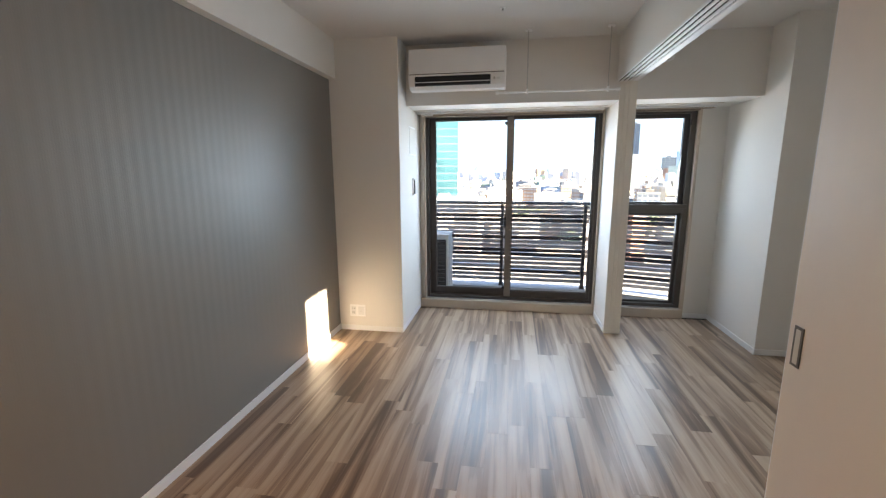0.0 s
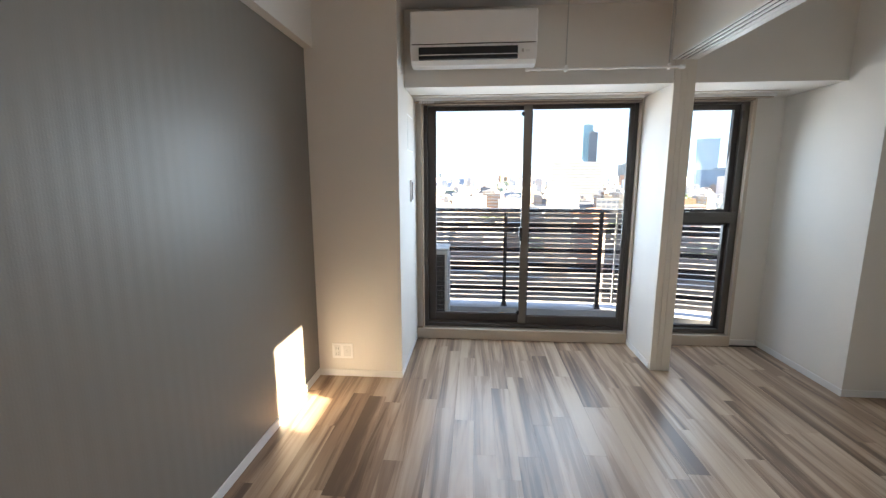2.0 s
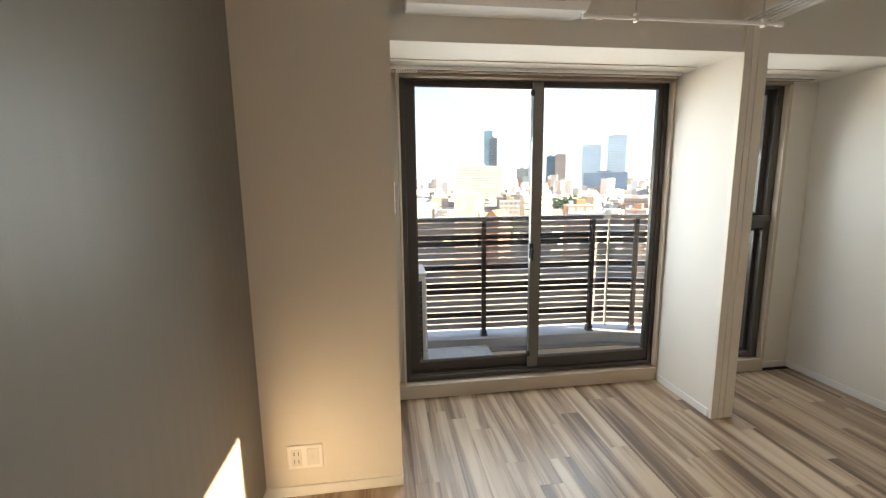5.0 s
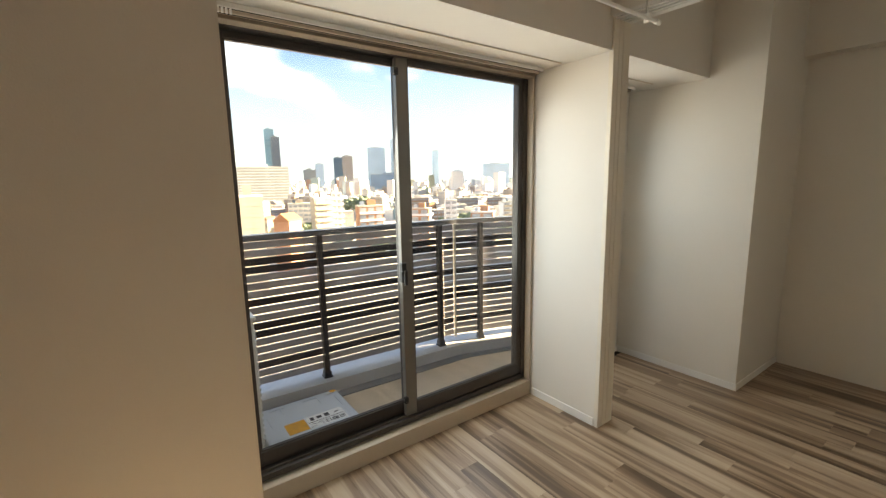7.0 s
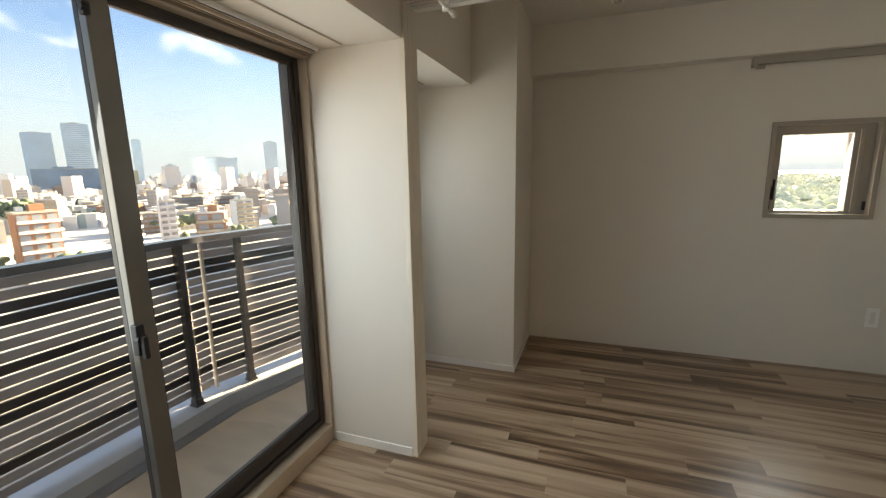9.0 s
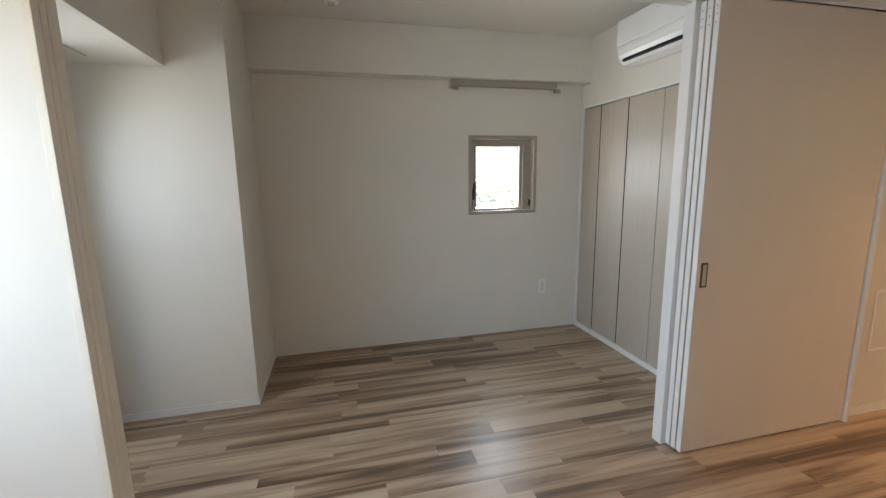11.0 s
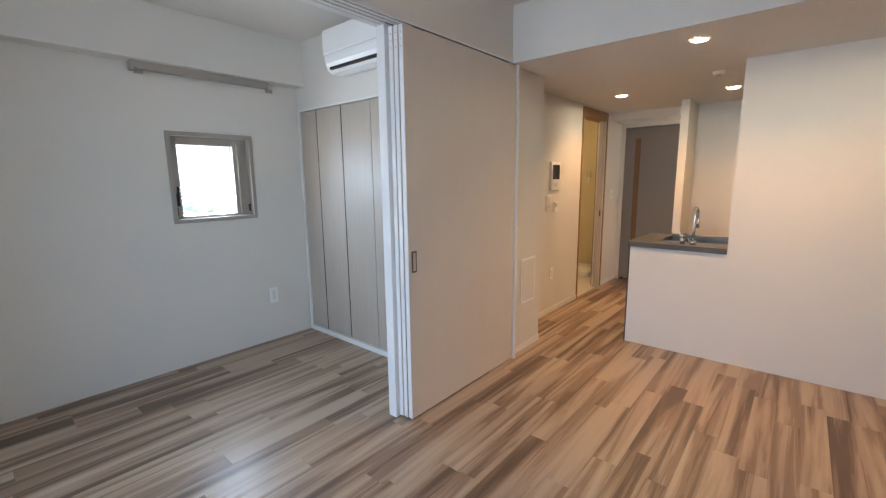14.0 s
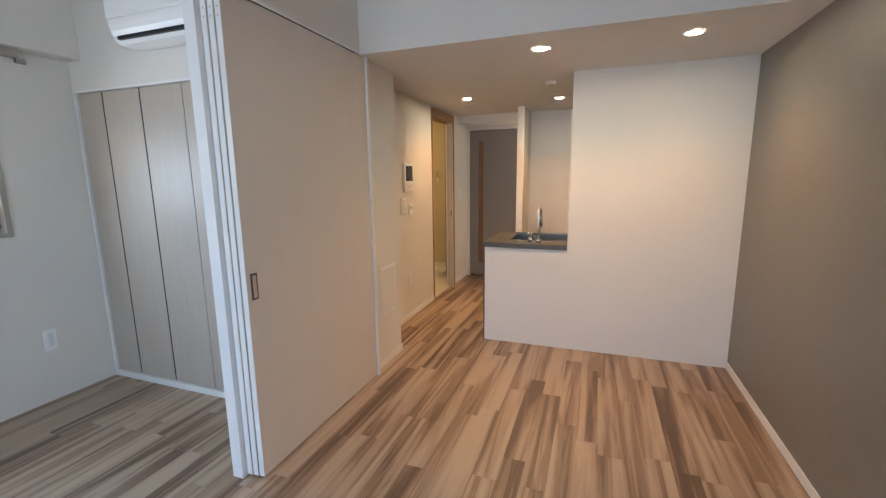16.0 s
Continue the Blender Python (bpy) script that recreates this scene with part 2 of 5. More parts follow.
wood = ramp_of(FLOOR, fine_add.outputs[0], [(0.40, (0.115, 0.068, 0.040)), (0.455, (0.170, 0.105, 0.064)), (0.475, (0.235, 0.153, 0.098)), (0.535, (0.28, 0.187, 0.122)), (0.555, (0.36, 0.252, 0.170)), (0.66, (0.46, 0.347, 0.245))])
n["Principled BSDF"].inputs["Coat Weight"].default_value = 0.2
n["Principled BSDF"].inputs["Coat Roughness"].default_value = 0.30
l.new(wood, n["Principled BSDF"].inputs["Base Color"])
bump_of(FLOOR, fine.outputs["Fac"], 0.08, 0.0006)
l.new(ramp_of(FLOOR, noise_at(FLOOR, 2.2, 4.0), [(0.3, (0.32,) * 3), (0.7, (0.42,) * 3)]), n["Principled BSDF"].inputs["Roughness"])

DECK = worn("beige_balcony_sheet", (0.50, 0.405, 0.30), 0.55, 0.2, 2.0, 140.0, 0.25, 0.001, stretch=(4, 1, 1))

GLASS = bpy.data.materials.new("window_glass")
GLASS.use_nodes = True
n, l = GLASS.node_tree.nodes, GLASS.node_tree.links
n.clear()
g_out, g_mix, g_tr, g_gl, g_lw, g_pow, g_mul = (n.new(k) for k in ("ShaderNodeOutputMaterial", "ShaderNodeMixShader", "ShaderNodeBsdfTransparent", "ShaderNodeBsdfGlossy", "ShaderNodeLayerWeight", "ShaderNodeMath", "ShaderNodeMath"))
g_tr.inputs["Color"].default_value = (0.975, 0.985, 0.98, 1)
g_gl.inputs["Roughness"].default_value = 0.01
g_pow.operation, g_mul.operation = "POWER", "MULTIPLY_ADD"
g_pow.inputs[1].default_value, g_mul.inputs[1].default_value, g_mul.inputs[2].default_value = 5.0, 0.9, 0.035
g_lw.inputs["Blend"].default_value = 0.5
l.new(g_lw.outputs["Facing"], g_pow.inputs[0])
l.new(g_pow.outputs[0], g_mul.inputs[0])
l.new(g_mul.outputs[0], g_mix.inputs["Fac"])
l.new(g_tr.outputs[0], g_mix.inputs[1])
l.new(g_gl.outputs[0], g_mix.inputs[2])
l.new(g_mix.outputs[0], g_out.inputs["Surface"])


def glow(name, color, strength):
    m = bpy.data.materials.new(name)
    m.use_nodes = True
    b = m.node_tree.nodes["Principled BSDF"]
    b.inputs["Base Color"].default_value = (*color, 1)
    b.inputs["Emission Color"].default_value = (*color, 1)
    b.inputs["Emission Strength"].default_value = strength
    return m


LAMP = glow("warm_lamp", (1.0, 0.80, 0.52), 13.0)
LAMP_DIM = glow("dim_warm_lamp", (1.0, 0.74, 0.42), 0.8)


# ---- building helpers ----
ORIGIN = {}


def box(bm, x0, x1, y0, y1, z0, z1, bev=0.0, seg=2):
    """A box in world metres, with rounded edges where bev is given."""
    v = [bm.verts.new((x, y, z)) for x in (x0, x1) for y in (y0, y1) for z in (z0, z1)]
    f = [bm.faces.new([v[i] for i in q]) for q in ((0, 1, 3, 2), (4, 6, 7, 5), (0, 4, 5, 1), (2, 3, 7, 6), (0, 2, 6, 4), (1, 5, 7, 3))]
    if bev > 0:
        e = {e for face in f for e in face.edges}
        bmesh.ops.bevel(bm, geom=list(e), offset=bev, segments=seg, affect="EDGES", profile=0.5)


def tube(bm, a, b, r0, r1=None, n=16, caps=True):
    """A round bar from a to b."""
    a, b = Vector(a), Vector(b)
    m = Matrix.Translation((a + b) / 2) @ (b - a).to_track_quat("Z", "Y").to_matrix().to_4x4()
    bmesh.ops.create_cone(bm, cap_ends=caps, segments=n, radius1=r0, radius2=r0 if r1 is None else r1, depth=(b - a).length, matrix=m)


def sweep(bm, points, r, n=10):
    """A round bar along a bent line."""
    pts = [Vector(p) for p in points]
    rings = []
    side = None
    for k, p in enumerate(pts):
        way = (pts[min(k + 1, len(pts) - 1)] - pts[max(k - 1, 0)]).normalized()
        if side is None:
            side = way.orthogonal().normalized()
        side = (side - way * side.dot(way)).normalized()
        up = way.cross(side)
        rings.append([bm.verts.new(p + r * (math.cos(a) * side + math.sin(a) * up)) for a in (2 * math.pi * j / n for j in range(n))])
    for r0, r1 in zip(rings, rings[1:]):
        for j in range(n):
            bm.faces.new((r0[j], r0[(j + 1) % n], r1[(j + 1) % n], r1[j]))
    bm.faces.new(rings[0][::-1])
    bm.faces.new(rings[-1])


def profile(bm, pts, x0, x1):
    """A closed outline in y and z, drawn out along x."""
    a = [bm.verts.new((x0, y, z)) for y, z in pts]
    b = [bm.verts.new((x1, y, z)) for y, z in pts]
    k = len(pts)
    for i in range(k):
        bm.faces.new((a[i], a[(i + 1) % k], b[(i + 1) % k], b[i]))
    bm.faces.new(a[::-1])
    bm.faces.new(b)


def mesh_of(name, bm, mat, origin=(0, 0, 0), smooth=False):
    bmesh.ops.recalc_face_normals(bm, faces=bm.faces)
    bmesh.ops.translate(bm, verts=bm.verts, vec=-Vector(origin))
    me = bpy.data.meshes.new(name)
    bm.to_mesh(me)
    bm.free()
    me.materials.append(mat)
    if smooth:
        me.shade_smooth()
    return me


def thing(name, at, label, category, group="", kind=""):
    """An Empty at a thing's base, to hold its parts."""
    ob = tagged(new(name), label, category, group, kind)
    ob.location = at
    ob.empty_display_size = 0.05
    ORIGIN[ob] = Vector(at)
    return ob


def part(name, bm, mat, parent, label="", smooth=False):
    """One mesh under a thing or a part; the bmesh is in world metres."""
    o = ORIGIN[parent]
    ob = new(name, mesh_of(name, bm, mat, o, smooth))
    ob.parent = parent
    ORIGIN[ob] = o
    if label:
        tagged(ob, label)
    return ob


def structure(name, bm, mat, label, category):
    ob = new(name, mesh_of(name, bm, mat))
    ORIGIN[ob] = Vector((0, 0, 0))
    return tagged(ob, label, category, kind="structure")


def solid(name, mat, label, category, *boxes, bev=0.0):
    """A piece of the setting made of boxes."""
    bm = bmesh.new()
    for b in boxes:
        box(bm, *b, bev=bev)
    return structure(name, bm, mat, label, category)


def boxes_part(name, mat, parent, *boxes, bev=0.0, label=""):
    bm = bmesh.new()
    for b in boxes:
        box(bm, *b, bev=bev)
    return part(name, bm, mat, parent, label)


# ---- large structure ----
H, LOW = 2.625, 2.245
W, E, N = -1.473, 2.918, 4.71

solid("wall_west", ACCENT, "grey ribbed accent wallpaper on the long wall", "wall", (W - 0.15, W, -2.7, 4.86, -0.1, 2.8))
solid("pillar_west", WALLPAPER, "white papered pillar beside the balcony window", "pillar", (W, -0.848, 3.86, 4.86, -0.1, 2.8))
solid("pillar_east", WALLPAPER, "white papered pillar in the bedroom corner", "pillar", (2.15, E + 0.15, 3.825, 4.86, -0.1, 2.8))
solid("wall_north", WALLPAPER, "white papered wall around the balcony windows", "wall",
      (-0.853, 2.15, N, 4.86, 2.10, 2.8), (-0.853, -0.795, N, 4.86, -0.1, 2.10), (1.90, 2.15, N, 4.86, -0.1, 2.10), (-0.795, 1.02, N + 0.02, 4.86, -0.1, 0.07), (1.173, 1.90, N + 0.02, 4.86, -0.1, 0.07))
solid("wall_wing", WALLPAPER, "short white wing wall between the two windows", "wall", (1.026, 1.165, 4.157, 4.815, -0.1, 2.10))
solid("beam_north", WALLPAPER, "white papered beam above the balcony windows", "beam", (-0.853, 2.15, 4.143, N, 2.10, 2.8))
solid("beam_east", WALLPAPER, "white papered beam along the bedroom wall", "beam", (2.79, E, 1.030, 3.825, 2.255, 2.8))
solid("beam_west", WALLPAPER, "slim white beam above the grey wall", "beam", (W, -1.412, 0.47, 3.86, 2.30, 2.8))
solid("wall_east", WALLPAPER, "white papered bedroom wall with a small window", "wall",
      (E, E + 0.15, 0.3, 1.495, -0.1, 2.8), (E, E + 0.15, 2.112, 3.825, -0.1, 2.8), (E, E + 0.15, 1.495, 2.112, -0.1, 1.142), (E, E + 0.15, 1.495, 2.112, 1.798, 2.8))
solid("wall_closet", WALLPAPER, "white papered wall above the closet doors", "wall", (1.163, E, 0.90, 1.030, 2.066, 2.8), (1.163, 1.25, 0.90, 1.030, -0.1, 2.066))
solid("closet_back", WALLPAPER, "plain back of the closet", "wall", (1.163, E, 0.3, 0.40, -0.1, 2.8))
solid("wall_partition", PANEL_EDGE, "white end of the fixed partition beside the sliding panels", "wall", (1.101, 1.163, 0.40, 1.600, 0.0, 2.261))
solid("wall_header", WALLPAPER, "white papered header above the sliding panels", "wall", (1.0, 1.163, 0.40, 4.143, 2.262, 2.8))
solid("wall_hall_corner", WALLPAPER, "white papered corner where the hall begins", "wall", (1.034, 1.30, -0.082, 0.385, -0.1, LOW), (1.30, 1.60, -0.082, 0.30, -0.1, LOW))
solid("wall_hall", WALLPAPER, "white papered hall wall with a lavatory opening", "wall",
      (1.30, 1.40, -1.55, -0.082, -0.1, LOW), (1.30, 1.40, -3.0, -2.29, -0.1, LOW), (1.30, 1.40, -2.29, -1.55, 2.226, LOW))
solid("wall_hall_end", WALLPAPER, "white wall around the hall door", "wall", (1.267, 1.40, -3.0, -2.90, -0.1, 2.112), (0.2, 0.487, -3.0, -2.90, -0.1, 2.112), (0.2, 1.40, -3.0, -2.90, 2.112, LOW))
solid("hall_bulkhead", WALLPAPER, "white boxed bulkhead in front of the hall door", "beam", (0.42, 1.30, -2.90, -2.52, 2.15, LOW))
solid("wall_kitchen_front", WALLPAPER, "white papered kitchen wall facing the living room", "wall", (W, -0.274, -0.64, -0.541, -0.1, LOW), (-0.274, 0.42, -0.64, -0.541, -0.1, 0.851))
solid("wall_kitchen_back", WALLPAPER, "white papered wall behind the kitchen", "wall", (W, 0.42, -2.62, -2.52, -0.1, LOW))
solid("wall_kitchen_wing", WALLPAPER, "narrow white wing wall beside the kitchen", "wall", (0.342, 0.42, -2.52, -2.04, -0.1, LOW))
solid("ceiling", CEILING, "white papered main ceiling", "ceiling", (W - 0.15, E + 0.15, 0.30, 4.86, H, H + 0.17))
solid("ceiling_low", CEILING, "lowered white ceiling over kitchen and hall", "ceiling", (W, 1.60, -3.0, 0.47, LOW, H + 0.17))
solid("subfloor", GAP, "dark subfloor under the boards", "floor", (W - 0.15, E + 0.15, -3.1, 4.86, -0.25, -0.004))
solid("lavatory_floor", LAV_FLOOR, "pale vinyl floor of the lavatory", "floor", (1.31, 2.7, -3.6, -0.9, -0.003, 0.004))
solid("wall_lavatory", LAVATORY, "cream papered lavatory walls", "wall", (2.6, 2.7, -3.6, -0.9, 0, 2.3), (1.40, 2.6, -1.0, -0.9, 0, 2.3), (1.40, 2.6, -3.6, -3.5, 0, 2.3), (1.401, 1.42, -3.5, -2.318, 0, 2.3))
solid("lobby", GAP, "closed dark lobby behind the hall door", "wall", (0.2, 1.40, -3.2, -3.1, -0.1, 2.3), (0.2, 1.40, -3.2, -3.0, 2.2, 2.4))
solid("ceiling_lavatory", CEILING, "white lavatory ceiling", "ceiling", (1.40, 2.7, -3.6, -0.9, 2.3, 2.4))

# Skirting boards
def skirting(*boxes):
    solid("baseboard", TRIM, "low white baseboard along the wall foot", "baseboard", *boxes, bev=0.002)


S = 0.008
skirting((W, W + S, -0.533, 3.86, 0, 0.055))
skirting((W + S, -0.853, 3.86 - S, 3.86, 0, 0.05), (-0.853, -0.853 + S, 3.86 - S, 4.64, 0, 0.05))
skirting((1.026 - S, 1.026, 4.16, 4.64, 0, 0.05))
skirting((1.165, 1.165 + S, 4.16, 4.66, 0, 0.05), (1.90, 2.15 - S, N - S, N, 0, 0.05))
skirting((2.15 - S, 2.15, 3.825 - S, N, 0, 0.05), (2.15, E, 3.825 - S, 3.825, 0, 0.05))
skirting((1.034 - S, 1.034, -0.082, 0.385, 0, 0.055), (1.034 - S, 1.30 - S, -0.082 - S, -0.082, 0, 0.055))
skirting((1.30 - S, 1.30, -1.55, -0.09, 0, 0.055), (1.30 - S, 1.30, -2.90, -2.30, 0, 0.055))

# Jambs of the sliding opening
def post_trim():
    ob = thing("door_jamb", (1.096, 4.15, 0), "cream grooved jamb post on the end of the wing wall", "jamb", kind="structure")
    boxes_part("jamb_board", JAMB, ob, (1.022, 1.0645, 4.130, 4.157, 0, 2.262), (1.0675, 1.1015, 4.130, 4.157, 0, 2.262), (1.1045, 1.165, 4.130, 4.157, 0, 2.262), bev=0.002)
    boxes_part("groove", JAMB, ob, (1.063, 1.106, 4.134, 4.157, 0, 2.262))
    ob = thing("door_jamb", (1.0, 0.40, 0), "white jamb strip where the sliding panels close", "jamb", kind="structure")
    boxes_part("jamb_board", TRIM, ob, (0.985, 1.034, 0.386, 0.412, 0, 2.262), (1.034, 1.10, 0.386, 0.399, 0, 2.262), bev=0.002)
    ob = thing("door_track", (1.08, 2.2, 2.25), "white aluminium overhead track with dark grooves", "track", kind="structure")
    boxes_part("channel", GAP, ob, (1.004, 1.16, 0.415, 4.128, 2.254, 2.261))
    for x0, x1 in ((0.998, 1.006), (1.024, 1.040), (1.058, 1.074), (1.092, 1.111), (1.121, 1.165)):
        boxes_part("runner_strip", TRIM, ob, (x0, x1, 0.415 if x1 < 1.1 else 1.6, 4.128, 2.247, 2.2605), bev=0.001)


post_trim()


# ---- windows ----
def pane(name, parent, b):
    ob = boxes_part(name, GLASS, parent, b)
    ob.visible_shadow = False
    return ob


def crescent_lock(parent, x, y, z):
    bm = bmesh.new()
    box(bm, x - 0.014, x + 0.014, y - 0.030, y, z - 0.055, z + 0.05, bev=0.004)
    tube(bm, (x, y - 0.034, z), (x, y - 0.012, z), 0.017, n=14)
    box(bm, x - 0.008, x + 0.008, y - 0.05, y - 0.03, z - 0.065, z + 0.012, bev=0.003)
    part("crescent_lock", bm, DARK, parent, "black crescent lock")


def sash(parent, x0, x1, y0, y1, z0, z1, sl, sr, top, bot, meeting):
    """A sliding sash with stiles, rails, inner bead and a pane."""
    left, right = (x0, x0 + sl, y0, y1, z0, z1), (x1 - sr, x1, y0, y1, z0, z1)
    outer, inner = (left, right) if meeting == "right" else (right, left)
    s = boxes_part("sash", SASH, parent, outer, (x0 + sl, x1 - sr, y0, y1, z1 - top, z1), (x0 + sl, x1 - sr, y0, y1, z0, z0 + bot), bev=0.0025)
    boxes_part("meeting_stile", STILE, s, inner, bev=0.0025, label="grey bronze meeting stile")
    b = 0.006
    xa, xb, za, zb = x0 + sl, x1 - sr, z0 + bot, z1 - top
    boxes_part("glazing_bead", SASH, s, (xa, xa + b, y0 + 0.006, y1 - 0.006, za, zb), (xb - b, xb, y0 + 0.006, y1 - 0.006, za, zb), (xa + b, xb - b, y0 + 0.006, y1 - 0.006, zb - b, zb), (xa + b, xb - b, y0 + 0.006, y1 - 0.006, za, za + b))
    ym = (y0 + y1) / 2
    pane("pane", s, (xa + b, xb - b, ym - 0.003, ym + 0.003, za + b, zb - b))
    return s


def big_window():
    w = thing("window_1", (0.11, 4.75, 0.1), "bronze aluminium sliding balcony window with two panes", "window", kind="structure")
    x0, x1, z0, z1 = -0.782, 1.006, 0.105, 2.082
    boxes_part("window_frame", SASH, w, (x0, x0 + 0.032, 4.70, 4.795, z0, z1), (x1 - 0.032, x1, 4.70, 4.795, z0, z1), (x0 + 0.032, x1 - 0.032, 4.70, 4.795, z1 - 0.020, z1), (x0 + 0.032, x1 - 0.032, 4.70, 4.795, z0, z0 + 0.03), bev=0.002)
    boxes_part("sash_track", BRONZE, w, (x0 + 0.032, x1 - 0.032, 4.722, 4.727, z0 + 0.03, z0 + 0.042), (x0 + 0.032, x1 - 0.032, 4.768, 4.773, z0 + 0.03, z0 + 0.042))
    sash(w, x0 + 0.030, 0.140, 4.755, 4.787, z0 + 0.042, z1 - 0.018, 0.066, 0.05, 0.030, 0.068, "right")
    s = sash(w, 0.073, x1 - 0.030, 4.710, 4.742, z0 + 0.042, z1 - 0.018, 0.068, 0.028, 0.030, 0.068, "left")
    crescent_lock(s, 0.071, 4.712, 0.98)
    for z in (0.25, 1.99):
        bm = bmesh.new()
        box(bm, 0.056, 0.078, 4.690, 4.714, z - 0.018, z + 0.018, bev=0.004)
        tube(bm, (0.050, 4.694, z), (0.068, 4.694, z), 0.010, n=10)
        part("sash_stop", bm, DARK, s, "small black sash stop")
    boxes_part("casing", CASING, w, (x0 - 0.016, x0, 4.655, 4.73, 0.10, 2.098), (x1, x1 + 0.016, 4.655, 4.73, 0.10, 2.098), bev=0.002)
    boxes_part("head_casing", HEAD, w, (x0, x1, 4.635, 4.699, 2.064, 2.098), bev=0.003, label="brown head casing")
    boxes_part("window_sill", CASING, w, (-0.852, 1.021, 4.655, 4.73, 0.0, 0.096), bev=0.004)


def narrow_window():
    w = thing("window_2", (1.53, 4.75, 0.1), "bronze narrow window with a vent pane over a fixed pane", "window", kind="structure")
    x0, x1, z0, z1 = 1.190, 1.872, 0.105, 2.082
    boxes_part("window_frame", BRONZE, w, (x0, x0 + 0.04, 4.70, 4.82, z0, z1), (x1 - 0.055, x1, 4.70, 4.82, z0, z1), (x0 + 0.04, x1 - 0.055, 4.70, 4.82, z1 - 0.035, z1), (x0 + 0.04, x1 - 0.055, 4.70, 4.82, z0, z0 + 0.035), bev=0.002)
    boxes_part("transom", BRONZE, w, (x0 + 0.04, x1 - 0.055, 4.69, 4.82, 1.085, 1.135), (x0 + 0.02, x1 - 0.02, 4.675, 4.70, 1.135, 1.175), bev=0.003)
    s = boxes_part("sash", SASH, w, (x0 + 0.04, x0 + 0.085, 4.73, 4.77, 1.135, z1 - 0.035), (x1 - 0.10, x1 - 0.055, 4.73, 4.77, 1.135, z1 - 0.035), (x0 + 0.085, x1 - 0.10, 4.73, 4.77, 1.135, 1.195), (x0 + 0.085, x1 - 0.10, 4.73, 4.77, z1 - 0.075, z1 - 0.035), bev=0.0025)
    pane("pane", s, (x0 + 0.085, x1 - 0.10, 4.748, 4.754, 1.195, z1 - 0.075))
    f = boxes_part("fixed_frame", SASH, w, (x0 + 0.04, x0 + 0.07, 4.74, 4.78, z0 + 0.035, 1.085), (x1 - 0.085, x1 - 0.055, 4.74, 4.78, z0 + 0.035, 1.085), (x0 + 0.07, x1 - 0.085, 4.74, 4.78, z0 + 0.035, z0 + 0.055), (x0 + 0.07, x1 - 0.085, 4.74, 4.78, 1.06, 1.085), bev=0.002)
    pane("pane", f, (x0 + 0.07, x1 - 0.085, 4.757, 4.763, z0 + 0.055, 1.06))
    boxes_part("latch", SASH, w, (x1 - 0.062, x1 - 0.045, 4.685, 4.702, 1.93, 1.99), (1.50, 1.60, 4.685, 4.73, 1.176, 1.20), bev=0.003)
    boxes_part("casing", CASING, w, (x0 - 0.017, x0, 4.66, 4.73, 0.10, 2.098), (x1, x1 + 0.028, 4.66, 4.73, 0.10, 2.098), bev=0.002)
    boxes_part("head_casing", HEAD, w, (x0, x1, 4.635, 4.699, 2.064, 2.098), bev=0.003, label="brown head casing")
    boxes_part("window_sill", CASING, w, (1.172, 1.90, 4.66, 4.73, 0.0, 0.096), bev=0.004)


def small_window():
    w = thing("window_3", (2.95, 1.80, 1.14), "small bronze casement window in a beige casing", "window", kind="structure")
    y0, y1, z0, z1 = 1.482, 2.122, 1.128, 1.812
    t = 0.030
    boxes_part("casing", TAUPE, w, (E - 0.014, E + 0.10, y0, y0 + t, z0, z1), (E - 0.014, E + 0.10, y1 - t, y1, z0, z1), (E - 0.014, E + 0.10, y0 + t, y1 - t, z1 - t, z1), (E - 0.014, E + 0.10, y0 + t, y1 - t, z0, z0 + t), bev=0.002)
    ya, yb, za, zb = y0 + t, y1 - t, z0 + t, z1 - t
    boxes_part("window_frame", TAUPE, w, (E + 0.045, E + 0.13, ya, ya + 0.115, za, zb), (E + 0.045, E + 0.13, yb - 0.055, yb, za, zb), (E + 0.045, E + 0.13, ya + 0.115, yb - 0.055, zb - 0.06, zb), (E + 0.045, E + 0.13, ya + 0.115, yb - 0.055, za, za + 0.022), bev=0.002)
    boxes_part("sash", TAUPE, w, (E + 0.030, E + 0.05, ya + 0.060, ya + 0.085, za + 0.01, zb - 0.04), bev=0.002)
    pane("pane", w, (E + 0.095, E + 0.10, ya + 0.115, yb - 0.055, za + 0.022, zb - 0.06))
    bm = bmesh.new()
    box(bm, E + 0.02, E + 0.046, yb - 0.035, yb - 0.018, za + 0.10, za + 0.20, bev=0.004)
    box(bm, E + 0.01, E + 0.025, yb - 0.034, yb - 0.019, za + 0.14, za + 0.25, bev=0.004)
    part("handle", bm, DARK, w, "dark casement handle")
    for y in (ya + 0.012, yb - 0.012):
        boxes_part("hinge", DARK, w, (E + 0.03, E + 0.046, y - 0.007, y + 0.007, za + 0.03, za + 0.09), bev=0.002)


big_window()
narrow_window()
small_window()


